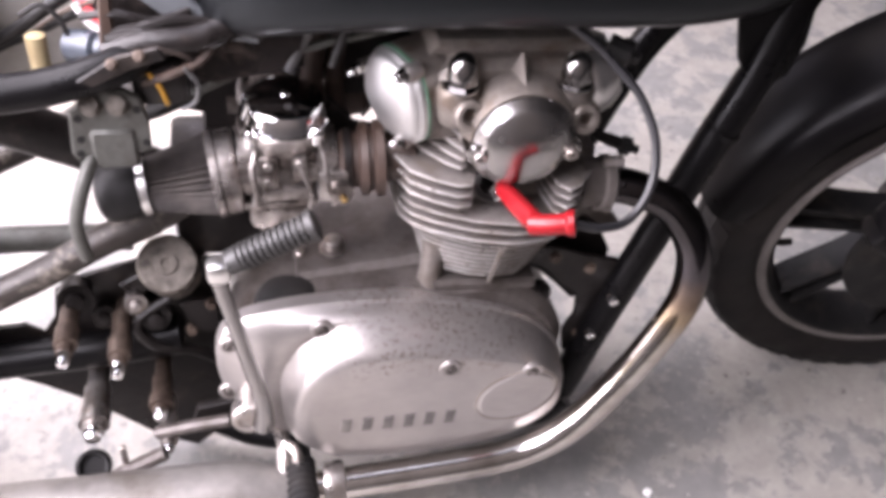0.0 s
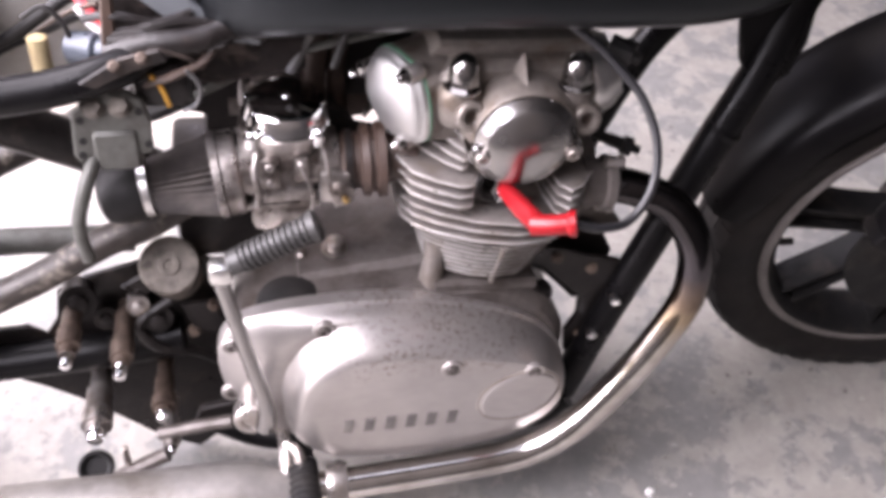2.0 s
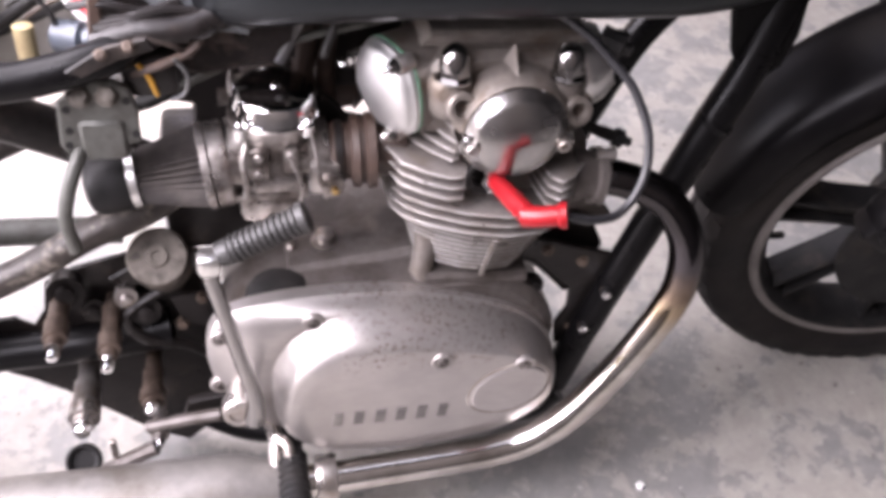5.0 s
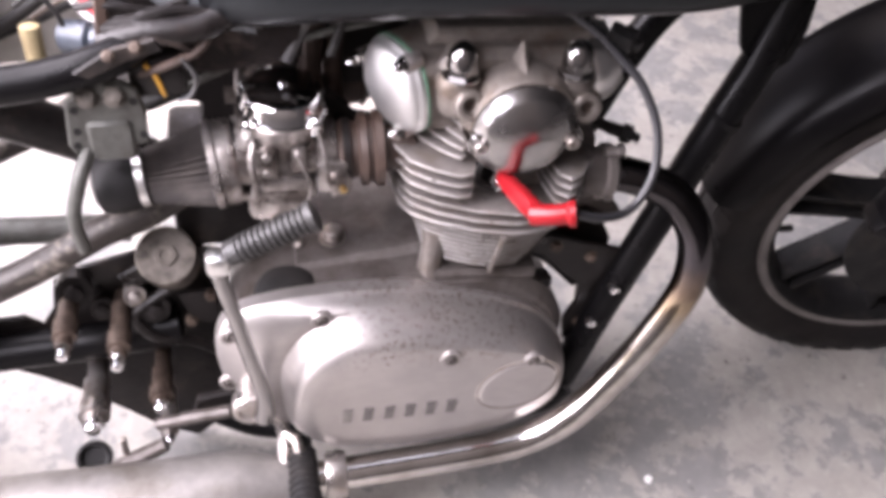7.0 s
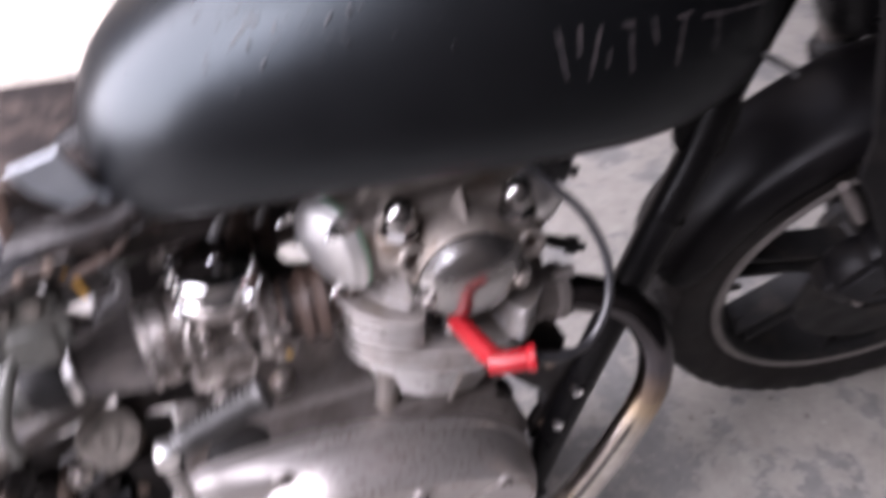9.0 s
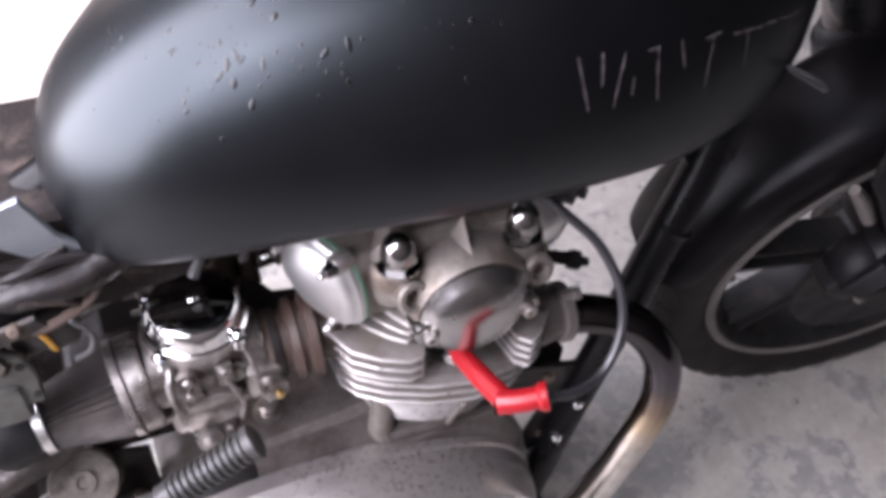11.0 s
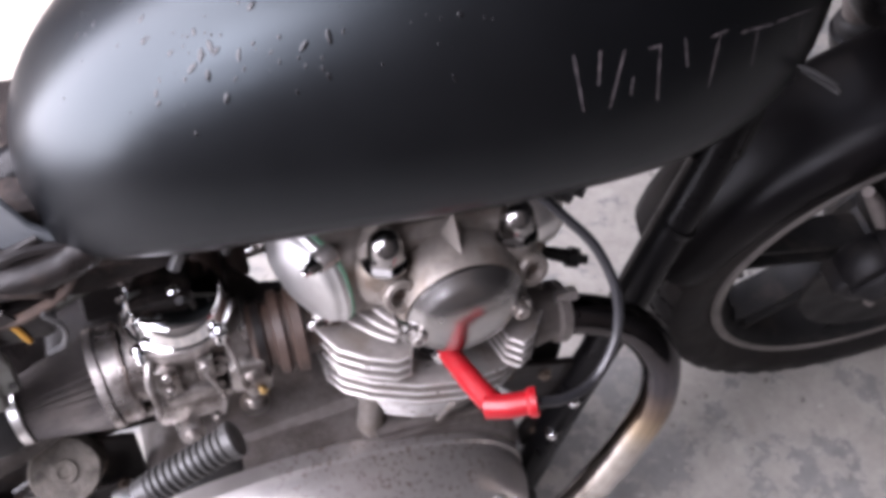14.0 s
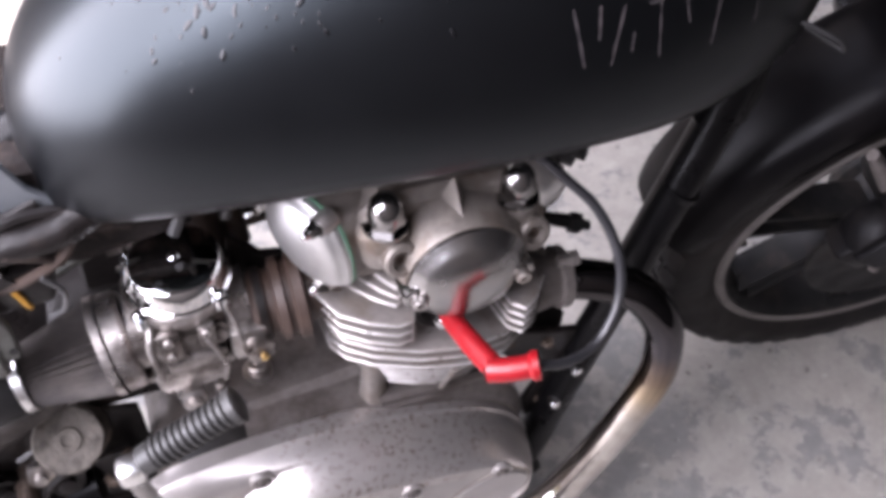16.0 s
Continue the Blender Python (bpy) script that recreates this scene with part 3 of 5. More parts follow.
bm = slab(B(), [(0.126, 0.478), (0.160, 0.462), (0.183, 0.453), (0.198, 0.432), (0.173, 0.425), (0.155, 0.437), (0.132, 0.431)], -0.044, -0.036, 0.003)
part("port_clamp", bm, M_DARKCASE, bike, "oily alloy clamp under the exhaust port")
tube("top_tube", [(0.45, 0, 0.83), (0.34, 0, 0.80), (0.1, 0, 0.80), (-0.2, 0, 0.76), (-0.32, 0, 0.70)], 0.02)
tube("wire_loop", [(0.278, -0.118, 0.797), (0.284, -0.128, 0.798), (0.298, -0.143, 0.793), (0.304, -0.144, 0.785), (0.296, -0.134, 0.788), (0.284, -0.120, 0.793)], 0.0017, M_RUBBER, "black wire tie loop", 8)
ring = lathe(B(), (0.268, -0.0655, 0.578), (0.38, -0.15, 0.9), [(0, 0.017), (0, 0.0210), (0.007, 0.0210), (0.007, 0.017)])
part("tube_clamp", ring, M_FRAME, bike)

# front engine mount plates and their long studs
bm = slab(B(), [(0.080, 0.440), (0.085, 0.466), (0.119, 0.459), (0.157, 0.444), (0.195, 0.432), (0.190, 0.360), (0.180, 0.302), (0.166, 0.262), (0.150, 0.285), (0.145, 0.320), (0.156, 0.348), (0.153, 0.379), (0.126, 0.404), (0.103, 0.431)], -0.098, -0.090, 0.002)
mount = part("engine_mount_plate", bm, M_GREASE, bike, "greasy black engine mount plate")
for x, z in ((0.115, 0.446), (0.160, 0.425), (0.165, 0.315)):
    bolt((x, -0.098, z), (0, -1, 0.1), 0.006, 0.006, M_RUST, mount)
bm = lathe(B(), (0.108, -0.085, 0.385), (0, -1, 0.2), [(0, 0.013), (0.010, 0.013), (0.013, 0.010), (0.017, 0.008), (0.018, 0)], 16)
part("mount_lug", bm, M_GREASE, bike, "greasy case lug")
for x, z in ((0.1985, 0.352), (0.1815, 0.296)):
    bm = lathe(B(), (x, -0.057, z), (-0.35, -1, 0.3), [(0, 0.008), (0.026, 0.008), (0.026, 0.0105), (0.036, 0.0105), (0.037, 0.007), (0.046, 0.007)], 16)
    stud = part("mount_stud", bm, M_RUST, bike, "rusty mounting stud with bright tip")
    way = V((-0.35, -1, 0.3)).normalized()
    bm = lathe(B(), V((x, -0.057, z)) + way * 0.045, way, [(0, 0.0072), (0.006, 0.0065), (0.009, 0.004), (0.010, 0)], 14)
    part("stud_tip", bm, M_CHROME, stud)

# engine: cases
bm = B()
case = spline([V((x, z, 0)) for x, z in ((-0.24, 0.30), (-0.235, 0.37), (-0.17, 0.398), (-0.05, 0.412), (0.05, 0.41), (0.12, 0.36), (0.14, 0.29), (0.10, 0.215), (-0.05, 0.185), (-0.18, 0.205))], 4, True)
slab(bm, [(p.x, p.y) for p in case], -0.10, 0.12, 0.012)
crankcase = part("crankcase", bm, M_DARKCASE, bike, "dirty cast aluminium crankcase")
# upper deck of the cases behind the barrels
bm = slab(B(), [(-0.18, 0.36), (-0.17, 0.405), (-0.03, 0.424), (-0.02, 0.38)], -0.06, 0.09, 0.008)
part("case_deck", bm, M_DARKCASE, crankcase)
bm = lathe(B(), (-0.127, -0.02, 0.412), (0, 0, 1), [(-0.012, 0.016), (0.0, 0.016), (0.001, 0.011), (0.010, 0.011), (0.012, 0.009)], 18)
part("case_bolt", bm, M_DULL, crankcase)
bm = lathe(B(), (-0.183, -0.085, 0.388), (0.1, -0.2, 1), [(-0.03, 0.026), (-0.006, 0.028), (-0.003, 0.036), (0.006, 0.037), (0.012, 0.034), (0.016, 0.026), (0.018, 0.014), (0.0185, 0.0)], 28)
part("filler_cap", bm, M_RUBBER, crankcase, "round black oil filler cap")

# clutch cover
flange = spline([V((x, z, 0)) for x, z in ((-0.262, 0.315), (-0.262, 0.36), (-0.245, 0.392), (-0.205, 0.407), (-0.134, 0.414), (-0.04, 0.408), (0.065, 0.376), (0.12, 0.33), (0.140, 0.275), (0.122, 0.218), (0.06, 0.188), (-0.06, 0.180), (-0.15, 0.192), (-0.21, 0.225), (-0.25, 0.27))], 5, True)
step = spline([V((x, z, 0)) for x, z in ((-0.197, 0.285), (-0.196, 0.325), (-0.185, 0.354), (-0.165, 0.381), (-0.120, 0.405), (-0.035, 0.401), (0.066, 0.370), (0.117, 0.326), (0.136, 0.275), (0.118, 0.222), (0.06, 0.192), (-0.06, 0.185), (-0.140, 0.196), (-0.180, 0.222), (-0.195, 0.252))], 5, True)
face = spline([V((x, z, 0)) for x, z in ((-0.177, 0.298), (-0.171, 0.333), (-0.156, 0.355), (-0.132, 0.370), (-0.098, 0.380), (-0.030, 0.375), (0.047, 0.361), (0.088, 0.343), (0.109, 0.312), (0.107, 0.275), (0.060, 0.236), (-0.03, 0.219), (-0.120, 0.225), (-0.160, 0.247), (-0.175, 0.272))], 5, True)
flange, step, face = [[(p.x, p.y) for p in q] for q in (flange, step, face)]


def blend(a, b, t):
    return [(p[0] + (q[0] - p[0]) * t, p[1] + (q[1] - p[1]) * t) for p, q in zip(a, b)]


bm = B()
rings = [(flange, -0.098), (flange, -0.114), (inset(flange, 0.0025), -0.1175)]
for t in range(1, 7):
    u = t / 6
    rings.append((blend(inset(flange, 0.0025), step, u), -0.1175 - 0.021 * math.sin(u * math.pi / 2) ** 0.8 + 0.002 * max(0, u - 0.8) * 5))
for t in range(1, 9):
    u = t / 8
    rings.append((blend(step, face, u ** 1.15), -0.1365 - 0.039 * math.sin(u * math.pi / 2) ** 0.9))
rings += [(inset(face, 0.0015), -0.1757), (inset(face, 0.003), -0.1762), (inset(face, 0.010), -0.1772), (inset(face, 0.016), -0.1775)]
loft(bm, [[V((x, y, z)) for x, z in p] for p, y in rings])
cover_tree = BVHTree.FromBMesh(bm)
cover = part("clutch_cover", bm, M_COVER, bike, "brushed aluminium clutch cover speckled with corrosion", 28)
for x, z in ((-0.246, 0.370), (-0.150, 0.397), (-0.017, 0.362), (0.078, 0.343), (-0.252, 0.290)):
    hit, nrm, _, _ = cover_tree.ray_cast(V((x, -1, z)), V((0, 1, 0)))
    out = V((0, -1, 0.0)).lerp(nrm if nrm.y < 0 else -nrm, 0.35).normalized()
    part("screw_seat", lathe(B(), hit - out * 0.004, out, [(0, 0.0125), (0.0045, 0.0125), (0.0058, 0.0115), (0.0058, 0.0085), (0.002, 0.0082), (0.002, 0.0)], 22), M_COVER, cover)
    bolt(hit - out * 0.0025, out, 0.0066, 0.006, M_DARKCASE, cover, "cover_screw", hexed=False)
hatch = spline([V((0.065 + 0.045 * math.cos(a) - 0.006 * math.sin(a), 0.304 + 0.038 * math.sin(a) + 0.012 * math.cos(a), 0)) for a in [2 * math.pi * k / 12 for k in range(12)]], 3, True)
hatch = [(p.x, p.y) for p in hatch]
bm = B()
loft(bm, [[V((x, y, z)) for x, z in p] for p, y in ((inset(hatch, -0.004), -0.1765), (inset(hatch, -0.002), -0.1785), (inset(hatch, -0.0005), -0.1785), (hatch, -0.1765))], (False, False))
part("hatch_rim", bm, M_CASE, cover, "dark groove of the oval hatch")
bm = B()
loft(bm, [[V((x, y, z)) for x, z in p] for p, y in ((inset(hatch, 0.0015), -0.174), (inset(hatch, 0.0015), -0.1788), (inset(hatch, 0.003), -0.1802))])
part("inspection_hatch", bm, M_COVER, cover)
# raised maker's plate of six plain slim bars
for k in range(6):
    x, z = -0.1285 + 0.0236 * k, 0.281 - 0.0004 * k
    bm = slab(B(), [(x - 0.0065, z - 0.0105), (x + 0.0045, z - 0.0105), (x + 0.0065, z + 0.0105), (x - 0.0045, z + 0.0105)], -0.1770, -0.1790, 0.0006)
    part("badge_bar", bm, M_LETTER, cover, "dark raised bar" if k == 0 else "")

# barrels with their fins
CX = 0.027


def fin_outline(x0, x1, y0, y1, c):
    return [(x0 + c, y0), (x1 - c, y0), (x1, y0 + c), (x1, y1 - c), (x1 - c, y1), (x0 + c, y1), (x0, y1 - c), (x0, y0 + c)]


def round_fin(x0, x1, half):
    """Half of a fin's outline on the near side, rounded about the bore, then mirrored."""
    w = x1 - x0
    near = [(0.0, 0.30), (0.01, 0.60), (0.06, 0.72), (0.17, 0.83), (0.35, 0.94), (0.55, 1.0), (0.74, 0.97), (0.90, 0.82), (0.985, 0.58), (1.0, 0.30)]
    pts = [(x0 + u * w, -v * half) for u, v in near]
    return pts + [(x, -y) for x, y in reversed(pts)]


def fin(z, outline, parent, mat_, tilt=0.0):
    """A thin cast fin; its upper edge is coloured lighter for wear and caught light."""
    small, top = inset(outline, 0.0012), inset(outline, 0.0016)
    bm = B()
    loft(bm, [[V((x, y, z + h + tilt * (x - CX))) for x, y in p] for p, h in ((small, -0.0017), (outline, -0.0009), (outline, 0.0003), (top, 0.0014), (inset(outline, 0.0030), 0.0016))])
    n = len(outline)
    bm.faces.ensure_lookup_table()
    for face_ in bm.faces[2 * n:3 * n]:
        face_.material_index = 1
    part("fin", bm, mat_, parent).data.materials.append(M_FINEDGE)


bm = B()
loft(bm, [[V((x + dx, y, z)) for x, y in fin_outline(-0.021, 0.074, -0.084, 0.084, 0.03)] for z, dx in ((0.395, -0.004), (0.42, -0.003), (0.53, 0.0))])
barrels = part("cylinder_block", bm, M_CAST, bike, "finned cast aluminium twin cylinder block")
bm = slab(B(), [(-0.034, 0.398), (0.082, 0.392), (0.082, 0.408), (-0.034, 0.414)], -0.098, 0.098, 0.004)
part("base_flange", bm, M_DARKCASE, barrels)
for k in range(8):
    z = 0.424 + 0.0088 * k
    fin(z, round_fin(-0.044 - 0.0024 * k, 0.089 + 0.003 * k, 0.104 + 0.0034 * k), barrels, M_FIN, -0.02)
bm = sweep(B(), [(0.026, -0.104, 0.418), (0.023, -0.137, 0.497)], 0.0028, 8)
part("fin_strut", bm, M_FIN, barrels)
bm = lathe(B(), (-0.036, -0.080, 0.382), (0.02, -0.02, 1), [(0, 0.012), (0.004, 0.0145), (0.012, 0.0150), (0.030, 0.0135), (0.055, 0.0125), (0.085, 0.0125)], 18)
part("stud_boss", bm, M_FIN, barrels)

# cylinder head
bm = B()
loft(bm, [[V((x + dx, y, z)) for x, y in fin_outline(-0.045 + i, 0.10 - i, -0.092, 0.092, 0.03)] for z, dx, i in ((0.515, 0, 0), (0.60, 0.004, 0.0), (0.615, 0.005, 0.004))])
head = part("cylinder_head", bm, M_CAST, bike, "cast aluminium cylinder head with wide fins")
for z in (0.502, 0.5145, 0.527):
    fin(z, round_fin(-0.078, 0.124, 0.139), head, M_FIN, -0.03)
# shorter fins either side of the plug well: three long ones, then four that step in under the boss
for k in range(3):
    fin(0.5455 + 0.0128 * k, [(-0.083, 0.05), (-0.083, -0.080), (-0.071, -0.106), (-0.050, -0.121), (-0.028, -0.131), (-0.014, -0.129), (-0.007, -0.112), (-0.006, 0.05)], head, M_FIN, -0.05)
for k in range(4):
    e = 0.007 * k
    fin(0.584 + 0.010 * k, [(-0.064 + e, 0.05), (-0.064 + e, -0.076), (-0.055 + e, -0.091), (-0.040 + e * 0.6, -0.108), (-0.026 + e * 0.2, -0.119), (-0.019, -0.115), (-0.016, -0.10), (-0.016, 0.05)], head, M_FIN, -0.04)
for k in range(4):
    fin(0.544 + 0.011 * k, [(0.124, 0.05), (0.124, -0.080), (0.112, -0.114), (0.092, -0.140), (0.078, -0.148), (0.067, -0.138), (0.062, -0.11), (0.062, 0.05)], head, M_FIN, -0.03)
# rocker box
bm = B()
box = [(-0.052, 0.60), (-0.058, 0.625), (-0.050, 0.672), (-0.03, 0.688), (0.085, 0.685), (0.105, 0.668), (0.118, 0.63), (0.108, 0.60)]
slab(bm, box, -0.097, 0.097, 0.008)
rocker = part("rocker_box", bm, M_CAST, bike, "yellowed cast aluminium rocker box")
bm = slab(B(), [(-0.055, 0.683), (0.108, 0.681), (0.100, 0.697), (-0.047, 0.699)], -0.078, 0.078, 0.004)
part("top_cover", bm, M_CAST, rocker)
# ridge between the nuts
rib = B()
vs = [rib.verts.new(p) for p in ((0.008, -0.092, 0.660), (0.043, -0.092, 0.660), (0.0255, -0.126, 0.672), (0.0255, -0.098, 0.699))]
for f3 in ((0, 2, 3), (2, 1, 3), (0, 1, 2), (0, 3, 1)):
    rib.faces.new([vs[i] for i in f3])
part("rib", rib, M_CAST, rocker)
# boss and round end cover
CAP = V((0.028, 0, 0.624))
bm = lathe(B(), CAP, (0, -1, 0), [(0.08, 0.057), (0.110, 0.0545), (0.126, 0.0525), (0.1300, 0.0505), (0.1302, 0.046)], 48)
part("cover_boss", bm, M_CAST, rocker)
bm = lathe(B(), CAP, (0, -1, 0), [(0.128, 0.0485), (0.1305, 0.0495), (0.1330, 0.0490), (0.1395, 0.0420), (0.1418, 0.0402), (0.1428, 0.0385), (0.1450, 0.0340), (0.1472, 0.0280), (0.1490, 0.0200), (0.1501, 0.0100), (0.1505, 0.0)], 56)
endcap = part("round_end_cover", bm, material("worn_chrome", (0.37, 0.362, 0.358), 0.23, 1.0, (0.33, 0.315, 0.30), (0.45, 0.75), 50, 0.06, 0.06, 0.06, dirt_scale=26), bike, "round chromed end cover reflecting the room")
for x in (-0.015, 0.072):
    bm = lathe(B(), (x, -0.116, 0.617), (0, -1, 0), [(0, 0.012), (0.022, 0.012), (0.024, 0.010)], 20)
    part("lug", bm, M_NUT, endcap)
    bolt((x, -0.141, 0.617), (0, -1, 0), 0.0065, 0.006, M_DULL, endcap, "cover_screw", hexed=False)
# acorn nuts on their bosses
for x, z in ((-0.029, 0.676), (0.078, 0.674)):
    bm = lathe(B(), (x, -0.093, z - 0.07), (0, 0, 1), [(0.022, 0.019), (0.028, 0.0225), (0.040, 0.0235), (0.052, 0.024), (0.058, 0.0225), (0.062, 0.019)], 24)
    part("nut_boss", bm, M_CAST, rocker)
    bm = lathe(B(), (x, -0.102, z - 0.006), (0, 0, 1), [(0, 0.0150), (0.007, 0.0150), (0.009, 0.0140)], 6)
    lathe(bm, (x, -0.102, z + 0.002), (0, 0, 1), [(0, 0.0140), (0.007, 0.0140), (0.014, 0.0125), (0.019, 0.0090), (0.0225, 0.0045), (0.0235, 0)], 24)
    lathe(bm, (x, -0.102, z - 0.008), (0, 0, 1), [(0, 0.018), (0.002, 0.018)], 24)
    part("acorn_nut", bm, M_NUT, bike, "chromed acorn nut")
for x, z in ((-0.023, 0.651), (0.088, 0.642)):
    bm = lathe(B(), (x, -0.129, z), (0.1, -1, 0.35), [(-0.02, 0.0145), (-0.005, 0.0145), (-0.003, 0.0125), (-0.003, 0.0085), (-0.010, 0.007), (-0.010, 0)], 20)
    plug = part("side_plug", bm, M_CAST, rocker)
    bolt(V((x, -0.129, z)) - V((0.1, -1, 0.35)) * 0.0105, (0.1, -1, 0.35), 0.0045, 0.004, M_RUST, plug, "plug_screw", hexed=False)

# rear tappet cover: a domed, rounded three-cornered lid on a green gasket, with three bolts
TN = V((-0.883, -0.466, -0.06)).normalized()
_, TU, TW = basis(TN)
TC = V((-0.062, -0.099, 0.648)) + TU * 0.038 + TW * 0.008
lid = spline([V((u - 0.038, w - 0.008, 0)) for u, w in ((0.063, -0.030), (0.045, -0.0355), (0.024, -0.034), (0.008, -0.031), (-0.003, -0.014), (-0.0085, 0.008), (-0.0065, 0.034), (0.013, 0.050), (0.042, 0.053), (0.064, 0.042), (0.079, 0.024), (0.080, 0.006), (0.076, -0.012))], 4, True)


def lid_ring(s, d):
    return [TC + TU * q.x * s + TW * q.y * s + TN * d for q in lid]


part("gasket", loft(B(), [lid_ring(1.015, -0.002), lid_ring(1.015, 0.0005)]), M_GASKET, rocker, "thin green gasket")
bm = loft(B(), [lid_ring(1, 0.0005), lid_ring(1, 0.004), lid_ring(0.985, 0.0055), lid_ring(0.95, 0.0062)] + [lid_ring(0.93 * math.cos(t * math.pi / 2 / 9), 0.007 + 0.014 * math.sin(t * math.pi / 2 / 9) ** 0.85) for t in range(1, 10)])
tappet = part("tappet_cover", bm, M_SATIN, bike, "polished domed tappet cover held by three bolts", 50)
part("tappet_base", loft(B(), [lid_ring(0.96, -0.05), lid_ring(1.0, -0.002)]), M_CAST, rocker)
for p in ((-0.093, -0.104, 0.677), (-0.124, -0.038, 0.644), (-0.090, -0.093, 0.598)):
    bm = lathe(B(), V(p) - TN * 0.030, TN, [(0, 0.0085), (0.014, 0.0085), (0.016, 0.0075)], 18)
    part("bolt_boss", bm, M_DULL, tappet)
    bolt(V(p) - TN * 0.014, TN, 0.0062, 0.008, M_NUT, tappet, "cover_bolt")
    part("stud_end", lathe(B(), V(p) - TN * 0.006, TN, [(0, 0.0035), (0.005, 0.0035), (0.006, 0.002)], 12), M_CHROME, tappet)

# front tappet cover, exhaust port and union
bm = lathe(B(), (0.095, -0.055, 0.645), (0.85, -0.1, 0.4), [(0, 0.04), (0.015, 0.042), (0.025, 0.040), (0.04, 0.03), (0.045, 0.0)], 28)
part("front_tappet_cover", bm, M_POLISH, bike, "polished front tappet cover")
bm = lathe(B(), (0.10, -0.105, 0.552), (1, -0.05, -0.05), [(0, 0.029), (0.018, 0.025), (0.024, 0.024), (0.026, 0.0285), (0.034, 0.0285), (0.036, 0.026), (0.037, 0.021)], 28)
part("exhaust_port", bm, M_DARKCASE, bike, "cast exhaust port with flange")
for z in (0.580, 0.524):
    bm = lathe(B(), (0.122, -0.112, z), (1, -0.05, 0), [(0, 0.0055), (0.012, 0.0055), (0.012, 0.0075), (0.019, 0.0075), (0.020, 0.005)], 6)
    part("port_nut", bm, M_DULL, bike)
bm = lathe(B(), (0.115, -0.075, 0.69), (0.8, -0.55, -0.2), [(0, 0.012), (0.012, 0.012), (0.012, 0.014), (0.024, 0.014), (0.025, 0.006), (0.032, 0.006), (0.033, 0.0)], 10)
part("oil_union", bm, M_RUBBER, bike, "black oil line union at the head")
bm = lathe(B(), (0.128, -0.098, 0.610), (0.9, -0.3, -0.25), [(-0.045, 0.006), (0, 0.006), (0, 0.007), (0.016, 0.007), (0.016, 0.010), (0.027, 0.010), (0.028, 0.005), (0.036, 0.005)], 6)
part("breather_union", bm, M_RUBBER, bike)

# exhaust
PIPE = [(0.119, -0.108, 0.549), (0.154, -0.118, 0.551), (0.197, -0.134, 0.536), (0.226, -0.150, 0.495), (0.233, -0.159, 0.445), (0.226, -0.163, 0.403), (0.201, -0.168, 0.344), (0.172, -0.172, 0.290), (0.140, -0.175, 0.242), (0.102, -0.177, 0.208), (0.057, -0.178, 0.190), (-0.013, -0.178, 0.181), (-0.111, -0.178, 0.174), (-0.18, -0.178, 0.169)]


def pipe_material():
    """Chrome, blued and straw-coloured by heat near the port."""
    m = material("heat_tinted_chrome", (0.66, 0.645, 0.63), 0.085, 1.0, (0.34, 0.31, 0.285), (0.46, 0.74), 60, 0.05, 0.04, 0.03, dirt_scale=16)
    nt = m.node_tree
    b = nt.nodes["Principled BSDF"]
    was = b.inputs["Base Color"].links[0].from_socket
    tc = nt.nodes.new("ShaderNodeTexCoord")
    sep = nt.nodes.new("ShaderNodeSeparateXYZ")
    nt.links.new(tc.outputs["Object"], sep.inputs[0])
    mr = nt.nodes.new("ShaderNodeMapRange")
    mr.inputs[1].default_value, mr.inputs[2].default_value = 0.25, 0.52
    nt.links.new(sep.outputs[2], mr.inputs[0])
    tint = ramp(nt, mr.outputs[0], [(0.0, (0.92, 0.9, 0.88)), (0.46, (0.86, 0.83, 0.78)), (0.58, (0.62, 0.50, 0.36)), (0.66, (0.34, 0.26, 0.20)), (0.80, (0.15, 0.14, 0.155)), (1.0, (0.10, 0.095, 0.10))])
    mul = nt.nodes.new("ShaderNodeMix")
    mul.data_type, mul.blend_type = "RGBA", "MULTIPLY"
    mul.inputs[0].default_value = 1.0
    nt.links.new(was, mul.inputs[6])
    nt.links.new(tint, mul.inputs[7])
    nt.links.new(mul.outputs[2], b.inputs["Base Color"])
    return m


M_PIPE = pipe_material()
part("exhaust_pipe", sweep(B(), PIPE, 0.0187, 24), M_PIPE, bike, "chromed exhaust pipe tinted by heat")
bm = lathe(B(), (-0.128, -0.178, 0.18), (-1, 0, 0), [(0, 0.020), (0, 0.027), (0.002, 0.028), (0.022, 0.028), (0.024, 0.027), (0.024, 0.02)], 28)
part("pipe_clamp", bm, M_DULL, bike, "flat steel pipe clamp")
bm = lathe(B(), (-0.16, -0.178, 0.178), (-1, 0, 0.01), [(0, 0.022), (0.02, 0.024), (0.07, 0.042), (0.10, 0.045), (0.50, 0.045), (0.53, 0.035), (0.53, 0.0)], 32)
part("muffler", bm, M_MUFFLER, bike, "silver painted muffler")

# kick starter
kick = part("kick_lever", sweep(B(), [(-0.226, -0.166, 0.285), (-0.224, -0.167, 0.305), (-0.226, -0.166, 0.335), (-0.243, -0.155, 0.42), (-0.256, -0.147, 0.485), (-0.258, -0.145, 0.505)], [0.012, 0.0105, 0.0088, 0.0078, 0.008, 0.010], 16), M_NUT, bike, "chromed kick start lever")
bm = lathe(B(), (-0.240, -0.125, 0.286), (0, -1, 0.15), [(0, 0.014), (0.018, 0.014), (0.02, 0.020), (0.036, 0.020), (0.039, 0.0175), (0.040, 0.012), (0.037, 0.011), (0.037, 0.0)], 28)
part("kick_boss", bm, M_DULL, kick, "round clamp boss of the kick starter")
